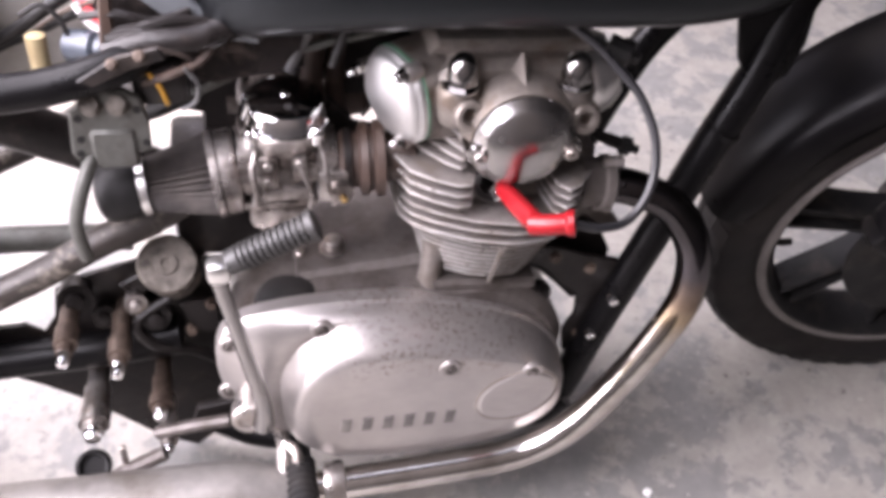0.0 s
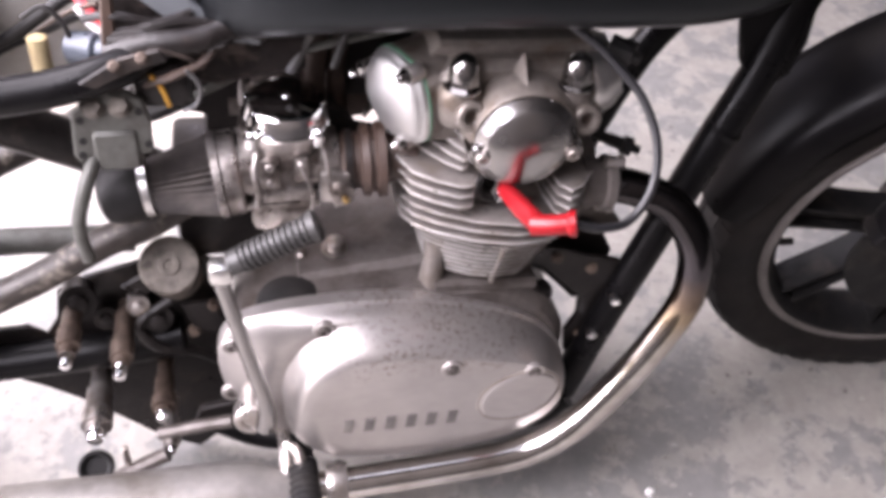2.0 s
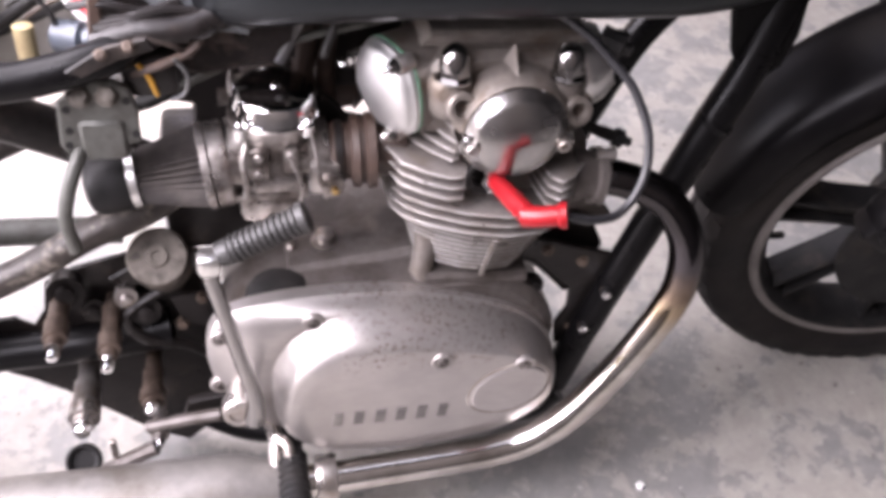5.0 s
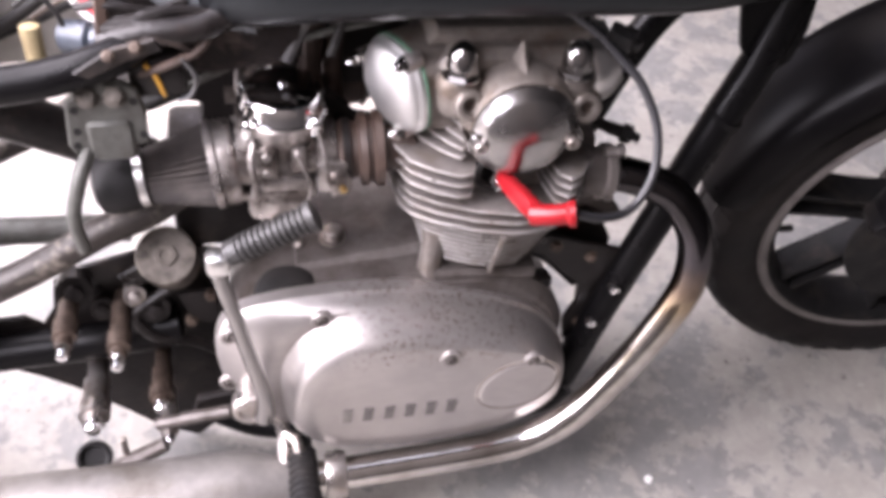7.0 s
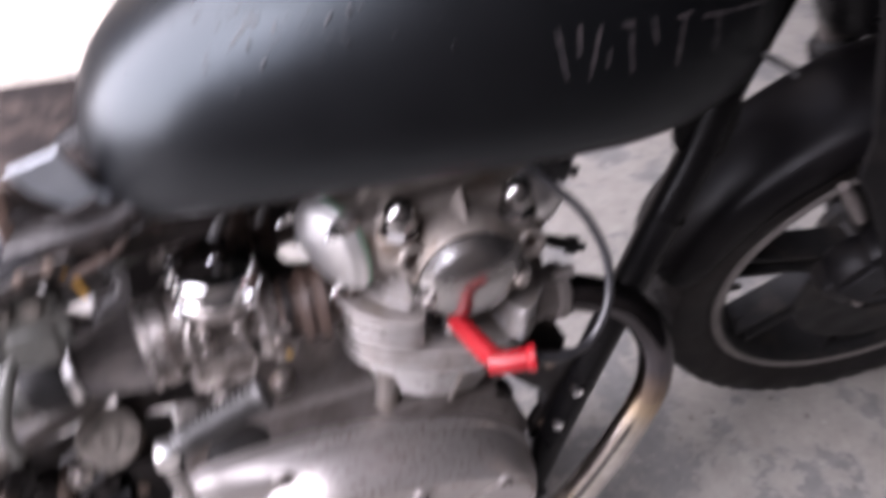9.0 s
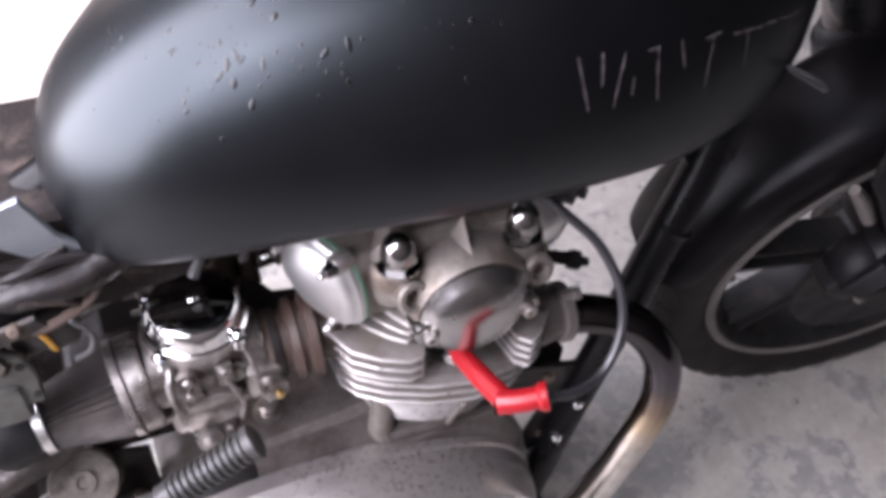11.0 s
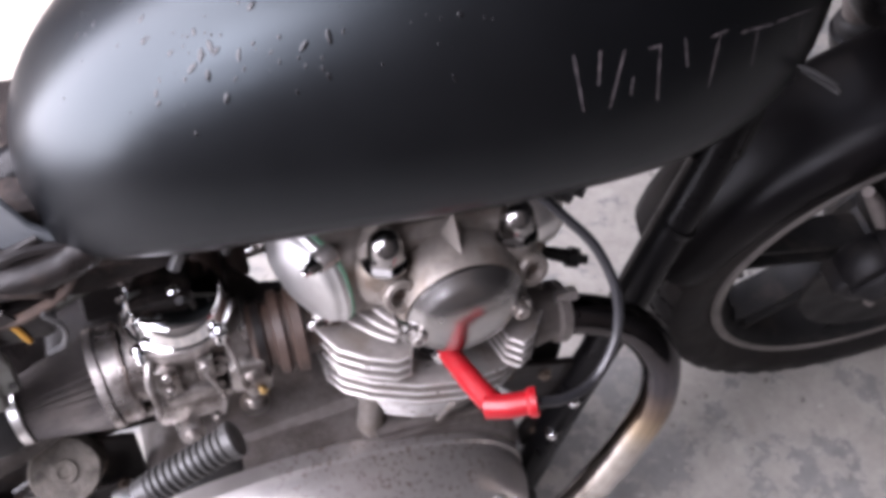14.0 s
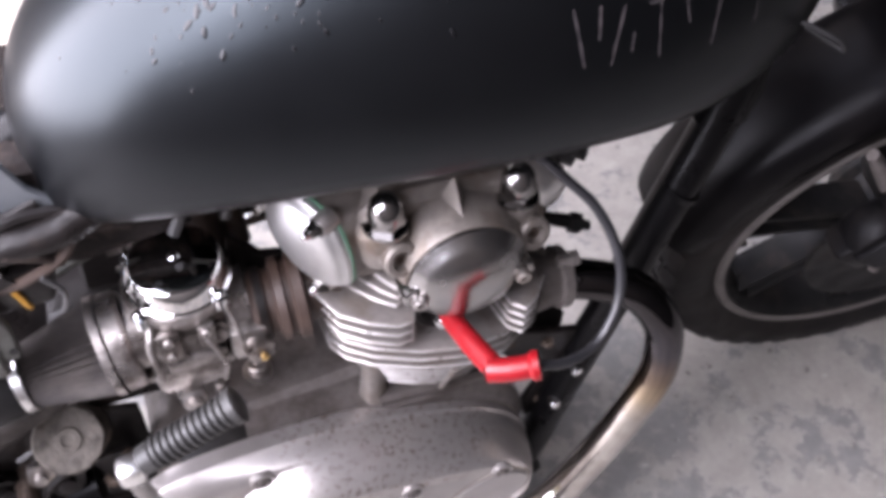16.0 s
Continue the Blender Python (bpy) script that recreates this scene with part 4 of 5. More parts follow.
block = rbox(B(), (-0.256, -0.146, 0.503), (0.022, 0.022, 0.024), 0.006)
part("lever_eye", block, M_POLISH, kick, "bright chromed lever eye")
rub0, rub1 = V((-0.246, -0.1455, 0.511)), V((-0.168, -0.143, 0.548))
prof, L = [], (rub1 - rub0).length
prof += [(0, 0.012), (0.012, 0.013)]
for k in range(11):
    d = 0.014 + k * (L - 0.018) / 11
    prof += [(d, 0.0115), (d + 0.0015, 0.0140), (d + 0.004, 0.0140), (d + 0.0055, 0.0115)]
prof += [(L - 0.003, 0.0155), (L + 0.004, 0.0155), (L + 0.006, 0.011), (L + 0.006, 0)]
part("pedal_rubber", lathe(B(), rub0, rub1 - rub0, prof, 22), M_PEDAL, kick, "ribbed grey rubber pedal sleeve")

# spark plug cap and lead
plug = part("plug_cap", sweep(B(), [(0.018, -0.128, 0.566), (0.023, -0.163, 0.573), (0.029, -0.193, 0.579)], [0.009, 0.0098, 0.0098], 18), M_RED, bike, "red rubber spark plug cap")
bm = sweep(B(), [(0.0245, -0.194, 0.578), (0.039, -0.202, 0.583), (0.054, -0.207, 0.5875)], [0.0102, 0.0098, 0.0096], 18)
lathe(bm, (0.0525, -0.2065, 0.5872), (0.95, -0.3, 0.26), [(0, 0.0096), (0.003, 0.0122), (0.008, 0.0122), (0.009, 0.007)], 18)
part("cap_elbow", bm, M_RED, plug)
tube("plug_lead", [(0.057, -0.208, 0.5885), (0.086, -0.209, 0.581), (0.117, -0.199, 0.580), (0.138, -0.184, 0.605), (0.141, -0.166, 0.640), (0.129, -0.142, 0.672), (0.109, -0.122, 0.692), (0.083, -0.10, 0.712), (0.03, -0.06, 0.735)], 0.0042, M_LEAD, "dark grey spark plug lead", 10)
part("spark_plug", lathe(B(), (0.016, -0.10, 0.556), (0.02, -0.95, 0.25), [(0, 0.008), (0.018, 0.008), (0.018, 0.0125), (0.027, 0.0125), (0.028, 0.007), (0.034, 0.006)], 6), M_CHROME, bike, "bright spark plug hexagon")

# carburettor
carb = new("carburettor")
carb.parent = bike
tagged(carb, "chromed-top carburettor with worn alloy body")
CC = V((-0.196, -0.062, 0.0))
bm = lathe(B(), (CC.x + 0.003, CC.y + 0.003, 0.612), (0.03, -0.085, 1), [(0, 0.0400), (0.001, 0.0425), (0.004, 0.0425), (0.0050, 0.0405), (0.0150, 0.0378), (0.0190, 0.0366), (0.0212, 0.0352), (0.0222, 0.0338), (0.0236, 0.0280), (0.0250, 0.0180), (0.0257, 0.0085), (0.0258, 0.0048), (0.0266, 0.0042), (0.0276, 0.0026), (0.0280, 0)], 48)
part("cap", bm, M_CHROME, carb, "domed chrome diaphragm cap")
for a in (45, 135, 225, 315):
    x, y = CC.x + 0.044 * math.cos(radians(a)), CC.y + 0.044 * math.sin(radians(a))
    bm = lathe(B(), (x, y, 0.604), (0, 0, 1), [(0, 0.0065), (0.011, 0.0065), (0.012, 0.004), (0.015, 0.004), (0.016, 0.003)], 14)
    part("cap_screw", bm, M_CHROME, carb)
bm = lathe(B(), (CC.x, CC.y, 0.535), (0, 0, 1), [(0, 0.03), (0.02, 0.032), (0.035, 0.028), (0.05, 0.034), (0.07, 0.042), (0.077, 0.042)], 32)
lathe(bm, (-0.24, CC.y, 0.562), (1, 0, 0), [(0, 0.034), (0.012, 0.034), (0.013, 0.029), (0.075, 0.027), (0.076, 0.032), (0.095, 0.032)], 28)
part("body", bm, M_CARB, carb, "stained alloy carburettor body")
for x, z, w, h in ((-0.212, 0.575, 0.020, 0.034), (-0.182, 0.578, 0.014, 0.028), (-0.196, 0.548, 0.044, 0.014)):
    bm = rbox(B(), (x, -0.094, z), (w, 0.016, h), 0.003)
    part("casting_block", bm, M_CARB, carb)
for x, z in ((-0.212, 0.585), (-0.212, 0.566), (-0.182, 0.587)):
    bolt((x, -0.102, z), (0, -1, 0.1), 0.0042, 0.004, M_DULL, carb, "body_screw", hexed=False)
tube("fuel_stub", [(-0.222, -0.09, 0.60), (-0.226, -0.105, 0.585), (-0.224, -0.11, 0.56), (-0.226, -0.105, 0.54)], 0.0032, M_CARB, "", 10).parent = carb
tube("linkage_rod", [(-0.163, -0.098, 0.61), (-0.158, -0.108, 0.585), (-0.155, -0.112, 0.56), (-0.150, -0.11, 0.54)], 0.0022, M_CARB, "", 8).parent = carb
bm = rbox(B(), (CC.x - 0.005, CC.y, 0.512), (0.062, 0.058, 0.034), 0.008)
rbox(bm, (CC.x - 0.005, CC.y, 0.532), (0.072, 0.068, 0.008), 0.002)
part("float_bowl", bm, M_CARB, carb)
bm = rbox(B(), (-0.150, -0.088, 0.555), (0.03, 0.03, 0.036), 0.004)
lathe(bm, (-0.145, -0.10, 0.553), (0.15, -1, 0), [(0, 0.012), (0.012, 0.012), (0.013, 0.009)], 16)
part("throttle_bracket", bm, M_CARB, carb)
bm = lathe(B(), (-0.142, -0.113, 0.551), (0.15, -1, 0), [(0, 0.0036), (0.004, 0.0036), (0.005, 0.002)], 12)
part("brass_screw", bm, material("brass", (0.62, 0.42, 0.18), 0.3, 1.0), carb, "small brass idle screw")
for x, y, z, ax in ((-0.222, -0.094, 0.531, (0, -1, 0)), (-0.205, -0.097, 0.553, (0, -1, 0.1)), (-0.178, -0.095, 0.537, (0, -1, 0)), (-0.172, -0.097, 0.568, (0, -1, 0.3)), (-0.228, -0.09, 0.562, (0, -1, 0))):
    bm = lathe(B(), (x, y + 0.01, z), ax, [(-0.012, 0.009), (0.006, 0.009), (0.007, 0.006), (0.012, 0.006), (0.013, 0.003)], 14)
    part("fitting", bm, M_CARB, carb)
bm = lathe(B(), (-0.21, -0.07, 0.48), (0.1, -0.6, 0.2), [(0, 0.011), (0.03, 0.011), (0.032, 0.007), (0.045, 0.007), (0.045, 0.003)], 12)
part("drain_plug", bm, M_DULL, carb)
tube("choke_link", [(-0.175, -0.10, 0.585), (-0.165, -0.105, 0.555), (-0.168, -0.10, 0.525)], 0.0022, M_CARB, "", 8)
# manifold
bm = lathe(B(), (-0.140, CC.y - 0.004, 0.562), (1, -0.05, 0.05), [(0, 0.027), (0.004, 0.031), (0.012, 0.031), (0.014, 0.028), (0.019, 0.028), (0.021, 0.036), (0.028, 0.037), (0.030, 0.033), (0.034, 0.033), (0.036, 0.038), (0.044, 0.038), (0.046, 0.025), (0.075, 0.025)], 28)
part("intake_rubber", bm, M_BOOT, bike, "aged brown intake rubber")
for x in (-0.135,):
    bm = lathe(B(), (x, CC.y - 0.004, 0.5625), (1, -0.05, 0.05), [(0, 0.028), (0, 0.0315), (0.007, 0.0315), (0.007, 0.028)], 28)
    part("hose_clip", bm, M_GREASE, bike)

# air filter pod
pod = new("air_filter")
pod.parent = bike
tagged(pod, "conical pleated pod air filter with metal bands")
ax0, ax1 = V((-0.240, -0.060, 0.551)), V((-0.345, -0.068, 0.540))
bm = lathe(B(), ax0, ax1 - ax0, [(0, 0.034), (0.0, 0.040), (0.003, 0.0425), (0.016, 0.0425), (0.018, 0.040)], 36)
part("neck_ring", bm, M_CARB, pod, "grey neck ring")
bm = lathe(B(), ax0, ax1 - ax0, [(0.018, 0.038), (0.0185, 0.0435), (0.025, 0.0435), (0.026, 0.040)], 36)
part("front_band", bm, M_CARB, pod)
a_, u_, w_ = basis(ax1 - ax0)
bm = B()
rings = []
for d, r in ((0.025, 0.0415), (0.055, 0.0345), (0.088, 0.0265)):
    rings.append([ax0 + a_ * d + (u_ * math.cos(2 * math.pi * k / 72) + w_ * math.sin(2 * math.pi * k / 72)) * (r - (0.0075 if k % 2 else 0)) for k in range(72)])
loft(bm, rings)
part("pleats", bm, material("pleated_filter_cloth", (0.034, 0.028, 0.026), 0.75, 0, (0.085, 0.072, 0.064), (0.45, 0.7), 80, 0.2, dirt_scale=20), pod, "dusty pleated filter cloth", 25)
bm = lathe(B(), ax0, ax1 - ax0, [(0.086, 0.024), (0.087, 0.0285), (0.094, 0.0285), (0.095, 0.025)], 36)
part("rear_band", bm, M_POLISH, pod, "bright rear band")
bm = lathe(B(), ax0, ax1 - ax0, [(0.093, 0.0265), (0.100, 0.0300), (0.122, 0.0300), (0.131, 0.026), (0.135, 0.018), (0.136, 0)], 36)
part("end_cap", bm, M_RUBBER, pod, "black rubber end cap")

carb.location = pod.location = (0.008, 0.012, -0.006)
copy_thing(carb, Matrix.Translation((0, 0.134, 0)))
bm = lathe(B(), (-0.140, 0.068, 0.562), (1, 0.05, 0.05), [(0, 0.030), (0.004, 0.035), (0.034, 0.034), (0.037, 0.038), (0.048, 0.028), (0.075, 0.028)], 24)
part("intake_rubber", bm, M_BOOT, bike)

# rear: rails, hoses, regulator, brackets
tube("seat_rail", [(-0.25, 0.0, 0.690), (-0.30, -0.05, 0.687), (-0.335, -0.08, 0.681), (-0.42, -0.09, 0.666), (-0.60, -0.095, 0.660)], 0.0165, M_FRAME, label="black seat rail")
tube("seat_rail", [(-0.17, 0.06, 0.752), (-0.25, 0.08, 0.722), (-0.33, 0.088, 0.690), (-0.42, 0.09, 0.672), (-0.60, 0.095, 0.668)], 0.018, label="black seat rail")
tube("rear_stay", [(-0.267, -0.03, 0.513), (-0.322, -0.045, 0.484), (-0.373, -0.055, 0.468), (-0.463, -0.065, 0.422), (-0.644, -0.075, 0.345)], 0.0160, M_WORN, "bare dusty rear frame stay")
tube("rear_stay", [(-0.30, 0.115, 0.55), (-0.36, 0.118, 0.525), (-0.44, 0.12, 0.478), (-0.60, 0.12, 0.40)], 0.0165, M_WORN)
tube("cross_tube", [(-0.345, 0.07, 0.37), (-0.42, 0.07, 0.375), (-0.60, 0.07, 0.38)], 0.016, M_BRACKET)
tube("diagonal_tube", [(-0.29, 0.04, 0.46), (-0.38, 0.05, 0.505), (-0.50, 0.05, 0.565), (-0.62, 0.05, 0.62)], 0.026, M_GREASE, "greasy diagonal frame tube")
tube("vent_hose", [(-0.352, -0.085, 0.606), (-0.364, -0.106, 0.583), (-0.377, -0.110, 0.54), (-0.376, -0.106, 0.495)], 0.0066, M_BRACKET, "grey vent hose", 12)
reg = part("regulator", slab(B(), [(-0.374, 0.597), (-0.368, 0.583), (-0.306, 0.596), (-0.304, 0.628), (-0.309, 0.652), (-0.322, 0.661), (-0.350, 0.660), (-0.358, 0.651), (-0.370, 0.641)], -0.098, -0.090, 0.002), M_BRACKET, bike, "grey-green alloy bracket with bolts and holes")
part("lower_box", slab(B(), rect(-0.356, 0.580, -0.317, 0.622, 0.004), -0.1015, -0.075, 0.003), M_BRACKET, reg, "grimy lower box")
for x in (-0.350, -0.328):
    bolt((x, -0.098, 0.648), (0, -0.8, 0.5), 0.0085, 0.007, M_CAPLID, reg)
# Holes drawn as flat black discs, their inner dark given by colour.
for x, z in ((-0.363, 0.634), (-0.364, 0.612), (-0.3665, 0.597), (-0.3645, 0.589), (-0.313, 0.641), (-0.309, 0.606)):
    bm = lathe(B(), (x, -0.0978, z), (0, -1, 0), [(0, 0.0036), (0.001, 0.0036), (0.001, 0.0)], 12)
    part("hole", bm, M_RUBBER, reg)
bm = rbox(B(), (-0.292, -0.075, 0.672), (0.05, 0.04, 0.04), 0.008, Matrix())
part("connector_block", bm, M_GREASE, bike, "black connector block")
tube("yellow_wire", [(-0.300, -0.097, 0.690), (-0.292, -0.099, 0.678), (-0.288, -0.099, 0.664), (-0.287, -0.097, 0.658)], 0.0023, M_YELLOW, "yellow wire", 8)
tube("wiring_loom", [(-0.33, -0.06, 0.685), (-0.30, -0.07, 0.70), (-0.25, -0.07, 0.705), (-0.2, -0.05, 0.72)], 0.012, M_GREASE, "dusty wiring bundle")
tube("cable_boot", [(-0.340, -0.02, 0.590), (-0.319, -0.03, 0.601), (-0.300, -0.037, 0.611), (-0.278, -0.046, 0.624)], [0.005, 0.0075, 0.0075, 0.005], M_RUBBER, "black rubber cable boot", 12)
tube("throttle_cable", [(-0.32, -0.022, 0.596), (-0.294, -0.025, 0.607), (-0.269, -0.027, 0.62), (-0.223, -0.031, 0.645), (-0.177, -0.036, 0.667), (-0.129, -0.036, 0.68), (-0.082, -0.031, 0.687), (-0.045, -0.021, 0.693)], 0.0040, M_BRACKET, "grey control cable", 10)
bm = lathe(B(), (-0.402, 0.0, 0.622), (0, 0.1, 1), [(0, 0.008), (0.001, 0.0092), (0.046, 0.0092), (0.047, 0.0075)], 20)
part("condenser", bm, M_CREAM, bike, "yellowed plastic cylinder")
bm = lathe(B(), (-0.376, 0.0, 0.660), (0.9, -0.4, 0.1), [(0, 0.010), (0.004, 0.015), (0.03, 0.016), (0.034, 0.012), (0.04, 0.012)], 20)
part("flasher_unit", bm, M_BLUE, bike, "blue-grey round electrical unit")
tube("black_wire", [(-0.41, 0.0, 0.69), (-0.39, 0.0, 0.70), (-0.375, -0.005, 0.685), (-0.37, -0.01, 0.665)], 0.0025, M_RUBBER, "", 8)
tube("red_wire", [(-0.375, 0.03, 0.71), (-0.362, 0.02, 0.695), (-0.345, 0.0, 0.685), (-0.34, -0.01, 0.69)], 0.004, M_REDWIRE, "red wire", 8)
bm = rbox(B(), (-0.333, 0.0, 0.678), (0.012, 0.014, 0.034), 0.002)
part("white_connector", bm, M_WHITE, bike, "white plastic connector")
tube("loom", [(-0.55, 0.03, 0.615), (-0.45, 0.03, 0.645), (-0.38, 0.03, 0.69), (-0.33, 0.03, 0.72)], 0.006, M_RUBBER)
M_TRAY = material("rust_stained_tray", (0.0112, 0.0077, 0.0068), 0.75, 0.1, (0.065, 0.048, 0.040), (0.50, 0.68), 70, 0.35, 0.12, 0.6, dirt_scale=32, spec=0.25)
bm = slab(B(), [(-0.328, 0.745), (-0.330, 0.680), (-0.290, 0.650), (-0.245, 0.640), (-0.165, 0.655), (-0.16, 0.745)], -0.046, 0.10, 0.006)
tray = part("electrics_tray", bm, M_TRAY, bike, "grimy rust-stained tray under the tank")
for x, z, w, h in ((-0.292, 0.705, 0.030, 0.014), (-0.262, 0.690, 0.024, 0.018), (-0.245, 0.712, 0.02, 0.012), (-0.222, 0.684, 0.026, 0.012), (-0.280, 0.676, 0.034, 0.008)):
    part("tray_clip", rbox(B(), (x, -0.048, z), (w, 0.012, h), 0.003, Matrix()), M_TRAY, tray)
# Added dark block that hides the bright floor under the tank.
bm = rbox(B(), (-0.11, 0.06, 0.662), (0.16, 0.07, 0.12), 0.012)
part("ignition_coil", bm, M_GREASE, bike, "dark block added to fill the gap under the tank")
bm = slab(B(), [(-0.338, 0.688), (-0.331, 0.75), (-0.321, 0.75), (-0.325, 0.684)], -0.062, -0.056, 0.002)
part("side_bracket", bm, M_BOOT, bike, "rust-stained bracket plate")
# plate behind the engine, with its spacers
bm = slab(B(), [(-0.52, 0.245), (-0.52, 0.318), (-0.470, 0.322), (-0.452, 0.306), (-0.436, 0.330), (-0.428, 0.372), (-0.397, 0.392), (-0.30, 0.42), (-0.24, 0.40), (-0.24, 0.12), (-0.303, 0.06), (-0.345, 0.085), (-0.430, 0.178), (-0.470, 0.212)], -0.012, -0.006, 0.002)
part("swingarm_plate", bm, M_GREASE, bike, "greasy black frame plate")
part("swingarm", sweep(B(), [(-0.60, -0.03, 0.272), (-0.48, -0.03, 0.285), (-0.40, -0.03, 0.29), (-0.30, -0.025, 0.30)], [0.020, 0.021, 0.022, 0.024], 16), M_FRAME, bike, "greasy black swing arm")
# grimy links, brackets and nuts about the pivot
for x, z, r, d in ((-0.409, 0.372, 0.017, 0.03), (-0.348, 0.358, 0.011, 0.03), (-0.385, 0.335, 0.012, 0.02), (-0.33, 0.335, 0.015, 0.03)):
    bm = lathe(B(), (x, -0.012, z), (0.1, -1, 0.3), [(0, r), (d * 0.6, r), (d * 0.65, r * 1.15), (d, r * 1.15), (d, r * 0.6), (d * 1.25, r * 0.55), (d * 1.3, r * 0.3)], 14)
    part("pivot_nut", bm, M_GREASE if r > 0.0115 else M_DULL, bike, "grimy pivot nut")
for pts in ([(-0.375, 0.345), (-0.36, 0.352), (-0.325, 0.338), (-0.322, 0.325), (-0.352, 0.326)], [(-0.36, 0.39), (-0.33, 0.408), (-0.322, 0.395), (-0.345, 0.362)], [(-0.30, 0.355), (-0.262, 0.36), (-0.256, 0.30), (-0.29, 0.315)]):
    part("link_plate", slab(B(), pts, -0.034, -0.028, 0.0015), M_RUST if pts[0][0] < -0.37 else M_GREASE, bike, "grimy stamped link plate")
tube("drain_hose", [(-0.30, -0.03, 0.37), (-0.345, -0.045, 0.345), (-0.33, -0.05, 0.31), (-0.29, -0.04, 0.285), (-0.26, -0.03, 0.25)], 0.006, M_GREASE, "grimy drain hose", 10)
for (x, z, y0, y1, r, mat_) in ((-0.420, 0.345, -0.012, -0.108, 0.0105, M_RUST), (-0.370, 0.320, -0.012, -0.108, 0.0105, M_RUST), (-0.404, 0.232, -0.04, -0.115, 0.015, M_DULL), (-0.327, 0.248, -0.045, -0.108, 0.012, M_RUST), (-0.325, 0.190, -0.06, -0.112, 0.009, M_DULL)):
    L = y0 - y1
    bm = lathe(B(), (x, y0, z), (0, -1, 0), [(-0.03, r * 0.8), (0, r * 0.8), (0, r), (L * 0.45, r), (L * 0.46, r * 1.2), (L * 0.70, r * 1.2), (L * 0.71, r * 0.85), (L * 0.82, r * 0.85), (L * 0.83, r * 0.6)], 16)
    stub = part("spacer_bolt", bm, mat_, bike, "long bolt with spacer and bright end")
    bm = lathe(B(), (x, y0, z), (0, -1, 0), [(L * 0.80, r * 0.72), (L * 0.92, r * 0.72), (L * 0.98, r * 0.55), (L, r * 0.25)], 14)
    part("bolt_end", bm, M_CHROME, stub, "bright worn bolt end")
bm = lathe(B(), (-0.312, -0.012, 0.385), (0, -0.62, 0.78), [(0, 0.03), (0.045, 0.03), (0.046, 0.031), (0.052, 0.029), (0.054, 0.0315), (0.066, 0.0315), (0.069, 0.0295), (0.0685, 0.012), (0.072, 0.011), (0.072, 0.006), (0.070, 0.005), (0.070, 0)], 36)
part("reservoir_cap", bm, M_CAPLID, bike, "oxidised round reservoir with screw lid")
tube("brake_rod", [(-0.335, -0.10, 0.215), (-0.29, -0.11, 0.235), (-0.25, -0.115, 0.245)], 0.008, M_DARKCASE, "", 10)
tube("pedal_shaft", [(-0.42, -0.13, 0.158), (-0.37, -0.125, 0.185), (-0.325, -0.12, 0.205)], 0.009, M_DARKCASE, "dull brake lever", 10)
# foot rest
bm = lathe(B(), (-0.178, -0.13, 0.196), (0.02, -1, 0.02), [(0, 0.015), (0.02, 0.015)] + [q for k in range(9) for q in ((0.022 + 0.009 * k, 0.016), (0.024 + 0.009 * k, 0.0185), (0.027 + 0.009 * k, 0.0185), (0.029 + 0.009 * k, 0.016))] + [(0.11, 0.012)], 20)
peg = part("foot_rest", bm, M_RUBBER, bike, "ribbed black rubber foot rest")
tube("rest_bracket", [(-0.205, -0.12, 0.245), (-0.196, -0.135, 0.215), (-0.198, -0.165, 0.196)], 0.008, M_DULL, "dull forked bracket", 10)
tube("rest_bracket", [(-0.196, -0.135, 0.216), (-0.183, -0.15, 0.216), (-0.180, -0.165, 0.205)], 0.007, M_DULL, "", 10)
bm = slab(B(), [(-0.30, 0.215), (-0.17, 0.215), (-0.17, 0.24), (-0.20, 0.265), (-0.29, 0.25)], -0.10, -0.09, 0.002)
part("rest_plate", bm, M_GREASE, bike)

# tank
SECT = [(-0.266, 0.01, 0.731, 0.751), (-0.261, 0.035, 0.711, 0.775), (-0.248, 0.06, 0.699, 0.803), (-0.224, 0.082, 0.698, 0.832), (-0.184, 0.104, 0.706, 0.865), (-0.128, 0.123, 0.717, 0.897), (-0.048, 0.142, 0.727, 0.927), (0.032, 0.155, 0.732, 0.945), (0.11, 0.157, 0.732, 0.953), (0.18, 0.150, 0.731, 0.953), (0.25, 0.132, 0.738, 0.944), (0.305, 0.105, 0.761, 0.924), (0.335, 0.055, 0.80, 0.892)]
keys = spline([V((x, w, b)) for x, w, b, _ in SECT], 3)
tops = spline([V((x, t, 0)) for x, _, _, t in SECT], 3)
bm = B()
rings = []
for kk, tt in zip(keys, tops):
    x, w, zb, zt = kk.x, max(0.008, kk.y), kk.z, tt.y
    belt = zb + min(0.055, (zt - zb) * 0.35)
    ring_ = []
    for i in range(40):
        a = 2 * math.pi * i / 40
        c, s = math.cos(a), math.sin(a)
        if s >= 0:
            ring_.append(V((x, w * math.copysign(abs(c) ** 0.72, c), belt + (zt - belt) * abs(s) ** 0.95)))
        else:
            ring_.append(V((x, w * math.copysign(abs(c) ** 0.38, c), belt - (belt - zb) * abs(s) ** 0.6)))
    rings.append(ring_)
loft(bm, rings)
tank = part("fuel_tank", bm, M_TANK, bike, "satin black fuel tank with water drops and scratches", 60)


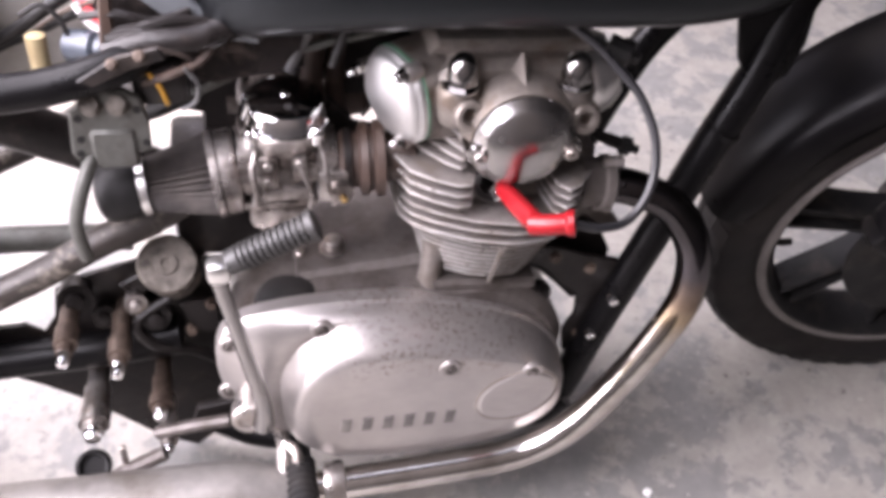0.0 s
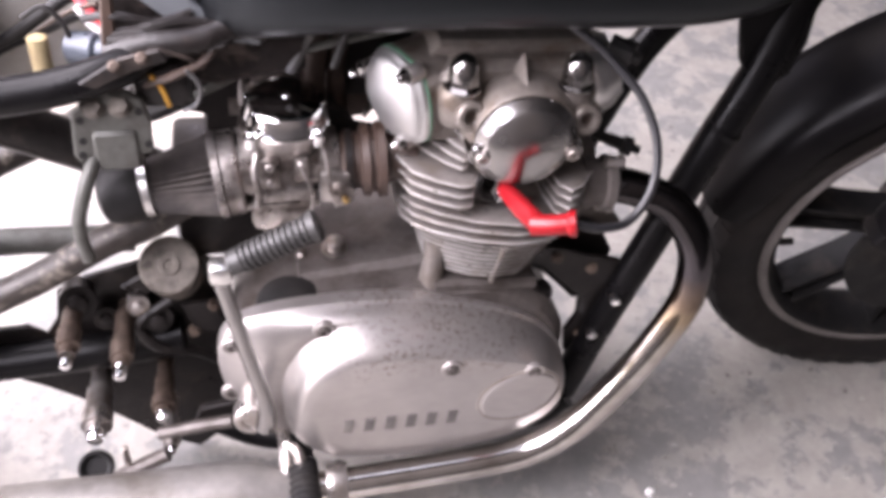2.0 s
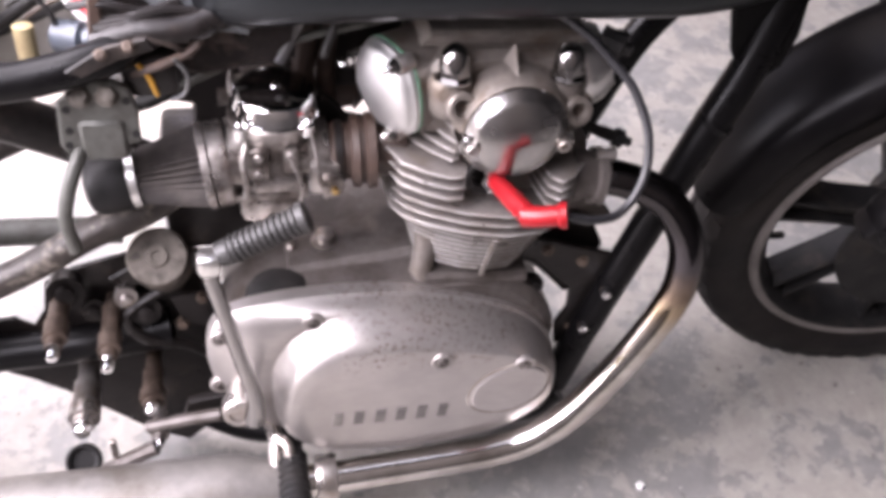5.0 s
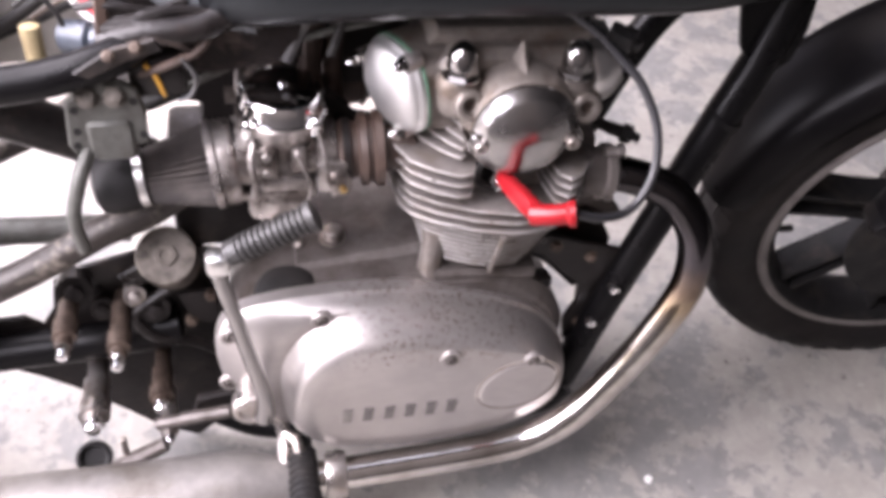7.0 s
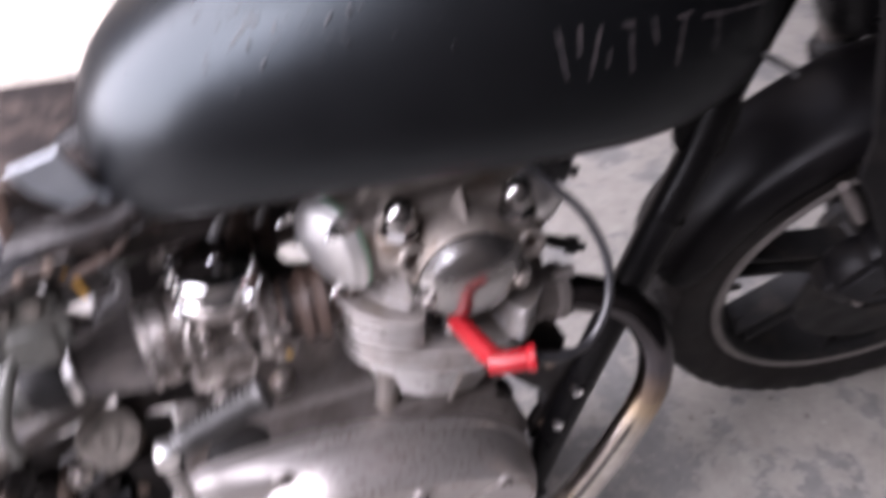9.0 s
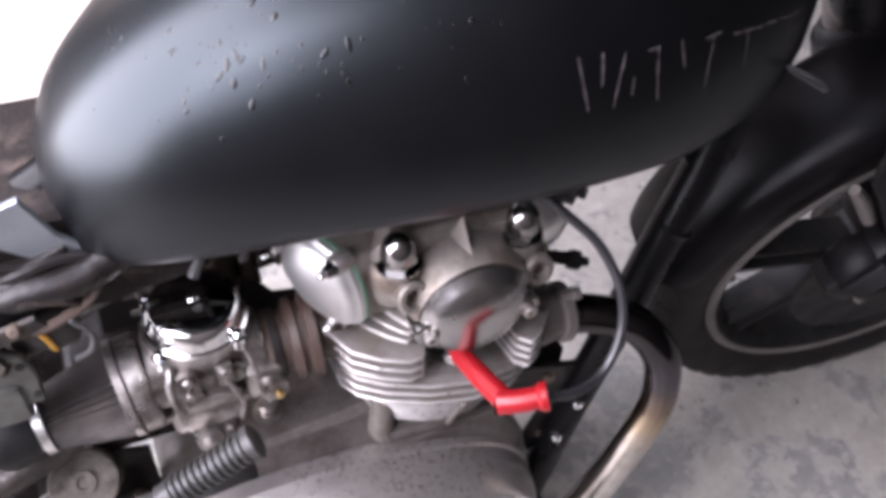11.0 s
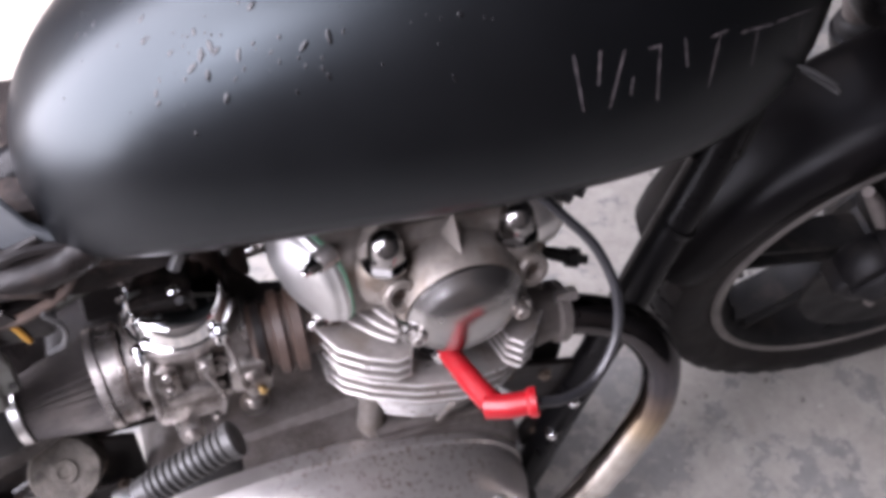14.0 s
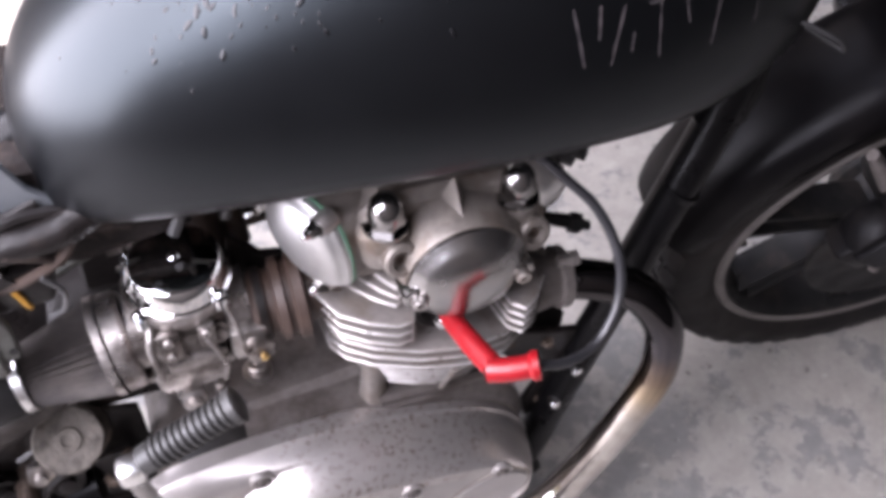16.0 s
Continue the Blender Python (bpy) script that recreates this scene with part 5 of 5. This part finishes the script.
# ceiling lamp
lampbm = lathe(B(), (-0.1, 2.4, 3.02), (0, 0, 1), [(0, 0.0), (0.0, 0.07), (0.02, 0.09), (0.05, 0.085), (0.08, 0.04), (0.18, 0.03)], 24)
lamp_ob = tagged(part("ceiling_lamp", lampbm, M_WHITE), "white round ceiling lamp, lit", "lamp")
glow = bpy.data.materials.new("lamp_glow")
glow.use_nodes = True
gb = glow.node_tree.nodes["Principled BSDF"]
gb.inputs["Emission Color"].default_value = (1, 0.97, 0.92, 1)
gb.inputs["Emission Strength"].default_value = 300
part("bulb", lathe(B(), (-0.1, 2.4, 2.99), (0, 0, 1), [(0, 0.0), (0.004, 0.03), (0.02, 0.05), (0.028, 0.05)], 20), glow, lamp_ob)

# strokes of worn lettering and water drops on the tank
tank_eye = V((-0.157, -0.535, 1.187))
tree = BVHTree.FromObject(tank, bpy.context.evaluated_depsgraph_get())
M_STROKE = material("worn_pale_paint", (0.085, 0.072, 0.074), 0.5, 0, (0.03, 0.028, 0.03), (0.4, 0.6), 60, 0.2, 0.1, 0.2, dirt_scale=60)
for x0, z0, x1, z1 in ((0.07, 0.87, 0.085, 0.824), (0.088, 0.869, 0.092, 0.843), (0.105, 0.867, 0.104, 0.822), (0.116, 0.844, 0.117, 0.83), (0.13, 0.864, 0.139, 0.82), (0.122, 0.864, 0.131, 0.865), (0.147, 0.867, 0.155, 0.844), (0.173, 0.866, 0.177, 0.823), (0.166, 0.864, 0.178, 0.867), (0.201, 0.865, 0.207, 0.833), (0.189, 0.863, 0.212, 0.865), (0.234, 0.869, 0.24, 0.842), (0.215, 0.866, 0.24, 0.871)):
    bm = B()
    left, right = [], []
    for k in range(9):
        t = k / 8
        aim = V((x0 + (x1 - x0) * t, -0.15, z0 + (z1 - z0) * t))
        hit, nrm, _, _ = tree.ray_cast(tank_eye, (aim - tank_eye).normalized())
        if hit is None:
            continue
        nrm = nrm if nrm.dot(tank_eye - hit) > 0 else -nrm
        side = nrm.cross(V((x1 - x0, 0, z1 - z0))).normalized() * (0.0003 + 0.0007 * abs(math.sin(7 * t + x0 * 90)))
        left.append(bm.verts.new(hit + nrm * 0.0005 + side))
        right.append(bm.verts.new(hit + nrm * 0.0005 - side))
    for k in range(len(left) - 1):
        bm.faces.new((left[k], left[k + 1], right[k + 1], right[k]))
    part("paint_stroke", bm, M_STROKE, tank, "pale worn stroke of old lettering")
drop_mesh = None
M_DROP = material("water_drop", (0.003, 0.003, 0.0035), 0.24, 0, None, (0.5, 0.7), 20, 0.05, 0.02, 0.0, spec=0.3)
for k in range(92):
    if k < 62:
        aim = V((random.gauss(-0.150, 0.032), -0.1, random.gauss(0.890, 0.024)))
    else:
        aim = V((random.uniform(-0.12, 0.05), -0.1, random.gauss(0.868, 0.018)))
    hit, nrm, _, _ = tree.ray_cast(tank_eye, (aim - tank_eye).normalized())
    if hit is None:
        continue
    nrm = nrm if nrm.dot(tank_eye - hit) > 0 else -nrm
    if drop_mesh is None:
        first = part("water_drop", lathe(B(), (0, 0, 0), (0, 0, 1), [(-0.05, 1.0), (0.1, 0.97), (0.28, 0.8), (0.4, 0.5), (0.45, 0)], 12), M_DROP, tank)
        drop_mesh, ob_ = first.data, first
    else:
        ob_ = new("water_drop", drop_mesh)
        ob_.parent = tank
    r = random.choice((0.0005, 0.0007, 0.0008, 0.0009, 0.0011, 0.0014, 0.0019))
    turn = nrm.to_track_quat("Z", "Y").to_matrix().to_4x4() @ Matrix.Rotation(random.uniform(-0.6, 0.6), 4, "Z")
    ob_.matrix_world = Matrix.Translation(hit) @ turn @ Matrix.Diagonal((r, r * random.uniform(1.0, 2.6), r * 0.45, 1))
bm = slab(B(), [(-0.53, 0.585), (-0.40, 0.600), (-0.338, 0.605), (-0.330, 0.675), (-0.36, 0.700), (-0.53, 0.700)], 0.060, 0.066, 0.002)
part("inner_mudguard", bm, material("pale_grey_sheet", (0.27, 0.255, 0.235), 0.55, 0.1, (0.17, 0.155, 0.14), (0.48, 0.72), 50, 0.12, 0.1, 0.2, dirt_scale=14), bike, "pale grey inner rear mudguard sheet")
bm = slab(B(), [(-0.66, 0.66), (-0.485, 0.659), (-0.462, 0.669), (-0.457, 0.705), (-0.66, 0.715)], -0.07, 0.09, 0.008)
part("seat_pan", bm, material("blue_grey_seat_pan", (0.10, 0.11, 0.125), 0.45, 0.2, (0.04, 0.04, 0.045), (0.45, 0.7), 40, 0.12, dirt_scale=12), bike, "blue-grey metal seat pan")
# silver sheet behind the tank's tail
bm = slab(B(), [(-0.318, 0.760), (-0.305, 0.737), (-0.285, 0.719), (-0.262, 0.703), (-0.236, 0.692), (-0.205, 0.688), (-0.205, 0.700), (-0.240, 0.712), (-0.262, 0.735), (-0.278, 0.772)], -0.056, -0.050, 0.0015)
part("tail_sheet", bm, M_SEAT, bike, "bare silver sheet at the tank's tail")
tube("loose_cable", [(-0.52, 0.05, 0.60), (-0.47, 0.03, 0.66), (-0.42, 0.02, 0.72), (-0.37, 0.0, 0.735), (-0.33, 0.0, 0.72)], 0.004, M_RUBBER, "loose black cable", 8)
tube("loose_cable", [(-0.48, 0.06, 0.56), (-0.46, 0.05, 0.62), (-0.40, 0.04, 0.655), (-0.345, 0.02, 0.69)], 0.004, M_RUBBER, "loose black cable", 8)
# rubber-ended stub above the muffler, small clip at the mount plate
bm = lathe(B(), (-0.407, -0.120, 0.194), (-0.10, 0.62, -0.78), [(0.008, 0.0), (0.008, 0.0125), (0.001, 0.0145), (0.0, 0.017), (0.003, 0.0200), (0.03, 0.0200), (0.031, 0.016), (0.055, 0.016)], 28)
part("rubber_stub", bm, M_RUBBER, bike, "dark rubber-ended stub")
bm = lathe(B(), (-0.370, -0.12, 0.196), (0, 0, 1), [(0, 0.004), (0.03, 0.004), (0.031, 0.002)], 10)
part("pin", bm, M_DULL, bike)
# a small bright nut lying on the floor
bm = lathe(B(), (0.278, -0.172, FLOOR_Z), (0, 0, 1), [(0, 0.006), (0.005, 0.006), (0.006, 0.005)], 6)
tagged(part("loose_nut", bm, M_WHITE), "small pale nut lying on the concrete floor", "nut")

# dark block added to fill the gap behind the filter, and cables under the tail
bm = rbox(B(), (-0.255, 0.045, 0.455), (0.10, 0.11, 0.12), 0.01)
part("battery_case", bm, M_GREASE, bike, "dark block added to fill the gap behind the filter")
for pts, r, mm, lb in (
    ([(-0.345, -0.06, 0.665), (-0.31, -0.07, 0.69), (-0.27, -0.07, 0.70), (-0.22, -0.065, 0.705)], 0.0045, M_GREASE, "grimy cable"),
    ([(-0.335, -0.055, 0.70), (-0.30, -0.065, 0.712), (-0.26, -0.06, 0.715), (-0.20, -0.06, 0.70)], 0.005, M_GREASE, "grimy cable"),
    ([(-0.31, -0.07, 0.66), (-0.28, -0.08, 0.675), (-0.25, -0.075, 0.69), (-0.24, -0.06, 0.715)], 0.004, M_BOOT, "brown wire"),
    ([(-0.16, -0.03, 0.74), (-0.155, -0.045, 0.71), (-0.165, -0.04, 0.68), (-0.18, -0.05, 0.655)], 0.005, M_CABLE, "grey fuel pipe"),
    ([(-0.12, -0.02, 0.74), (-0.125, -0.04, 0.70), (-0.14, -0.05, 0.66)], 0.004, M_RUBBER, "black fuel hose"),
):
    tube("cable" if "cable" in lb else "wire" if "wire" in lb else "hose", pts, r, mm, lb, 8)
part("loom_bracket", slab(B(), [(-0.352, 0.690), (-0.318, 0.712), (-0.286, 0.719), (-0.280, 0.708), (-0.31, 0.699), (-0.340, 0.684)], -0.112, -0.108, 0.0012), M_GREASE, bike, "grimy folded loom bracket")
for x, z in ((-0.300, 0.713), (-0.322, 0.706)):
    bolt((x, -0.113, z), (0, -0.8, 0.5), 0.004, 0.004, M_RUST, bike)
# Added dark panel covering the bright floor seen past the carburettor.
bm = slab(B(), [(-0.325, 0.640), (-0.200, 0.640), (-0.200, 0.553), (-0.206, 0.505), (-0.268, 0.505), (-0.266, 0.553), (-0.284, 0.557), (-0.325, 0.566)], 0.040, 0.062, 0.004)
part("tool_box", bm, M_GREASE, bike, "dark panel added behind the carburettor")
# Added dark block that narrows the floor gap beside the intake rubber.
bm = slab(B(), [(-0.141, 0.604), (-0.122, 0.588), (-0.115, 0.577), (-0.091, 0.570), (-0.095, 0.530), (-0.123, 0.524), (-0.149, 0.536)], -0.022, -0.012, 0.003)
part("inlet_spacer", bm, M_GREASE, bike, "dark block added behind the intake rubber")
# A second added dark block, narrower, covering more of that gap.
part("coil_mount", rbox(B(), (-0.112, 0.06, 0.6345), (0.05, 0.05, 0.125), 0.006), M_GREASE, bike, "dark post added to fill the gap under the tank")
for pts, r, mm in (
    ([(-0.35, -0.05, 0.715), (-0.32, -0.06, 0.722), (-0.29, -0.06, 0.715), (-0.26, -0.055, 0.722)], 0.004, M_GREASE),
    ([(-0.33, -0.06, 0.700), (-0.30, -0.07, 0.708), (-0.285, -0.075, 0.696), (-0.262, -0.07, 0.700)], 0.005, M_GREASE),
    ([(-0.31, -0.07, 0.690), (-0.295, -0.08, 0.702), (-0.27, -0.08, 0.695), (-0.255, -0.075, 0.680)], 0.0035, M_TRAY),
    ([(-0.268, -0.095, 0.690), (-0.258, -0.098, 0.675), (-0.262, -0.098, 0.658), (-0.274, -0.096, 0.650)], 0.002, M_CABLE),
    ([(-0.40, 0.01, 0.672), (-0.37, 0.01, 0.690), (-0.345, 0.005, 0.700)], 0.002, M_RUST),
    ([(-0.362, 0.0, 0.700), (-0.352, -0.004, 0.684), (-0.34, -0.006, 0.676), (-0.333, -0.005, 0.690)], 0.0032, M_WHITE),
):
    tube("thin_wire", pts, r, mm, "", 8)
for x, y, z in ((-0.165, -0.02, 0.405),):
    bolt((x, y, z), (0, -0.1, 1), 0.006, 0.006, M_DULL, crankcase, "case_bolt")
for x, z in ((-0.29, 0.39), (-0.275, 0.345), (-0.30, 0.305), (-0.345, 0.30)):
    bolt((x, -0.034, z), (0.05, -1, 0.2), 0.006, 0.007, M_RUST, bike)
# Two added brown tubes that cover part of the bright floor gap.
for x, y, r in ((-0.149, 0.022, 0.012), (-0.126, 0.026, 0.010)):
    tube("breather_hose", [(x, y, 0.55), (x - 0.004, y, 0.60), (x + 0.002, y + 0.006, 0.66), (x + 0.01, y + 0.012, 0.73)], r, M_BOOT, "dark brown tube added to fill the gap", 12)
# The shade inside the plug well is put into its dark colour.
part("plug_well", lathe(B(), (0.012, -0.108, 0.560), (0, -1, 0.2), [(-0.02, 0.021), (0.004, 0.021), (0.006, 0.0185), (0.004, 0.014), (-0.01, 0.012), (-0.01, 0)], 24), M_GREASE, head, "plug well, coloured dark for the shade inside")

# where parts sit against the frame
SEAT = {"clutch_cover": (-0.008, 0.006, -0.006), "engine_mount_plate": (-0.006, 0.019, -0.024), "mount_lug": (-0.006, 0.019, -0.024), "regulator": (0.0, 0.014, 0.002), "yellow_wire": (0, 0.022, -0.016), "connector_block": (0, 0.02, -0.014), "vent_hose": (-0.004, 0.01, -0.01), "breather_union": (0.02, 0.045, -0.045), "intake_rubber": (0.006, 0.008, -0.004), "hose_clip": (0.006, 0.008, -0.004), "reservoir_cap": (-0.001, -0.002, -0.006), "crankcase": (-0.008, 0, -0.005),
        "muffler": (-0.012, 0, -0.013), "pipe_clamp": (-0.010, 0, -0.008), "foot_rest": (-0.011, 0, -0.010), "rest_bracket": (-0.010, 0, -0.009), "rest_plate": (-0.010, 0, -0.009), "pedal_shaft": (-0.016, 0, -0.015), "brake_rod": (-0.014, 0, -0.012), "rubber_stub": (-0.017, 0, -0.016), "pin": (-0.017, 0, -0.016), "swingarm_plate": (-0.014, 0, -0.010), "swingarm": (-0.014, 0, -0.010), "pivot_nut": (-0.010, 0, -0.008), "link_plate": (-0.010, 0, -0.008), "drain_hose": (-0.012, 0, -0.009), "cross_tube": (-0.018, 0, -0.008), "seat_rail": (0.006, 0, 0.001)}
for ob_ in bike.children:
    ob_.location += V(SEAT.get(ob_.name.split(".")[0], (0, 0, 0)))
for ob_ in bike.children:
    if ob_.name.startswith("spacer_bolt"):
        ob_.location = (-0.014, 0, -0.012) if ob_.bound_box[0][2] < 0.27 else (-0.003, -0.016, 0.016)
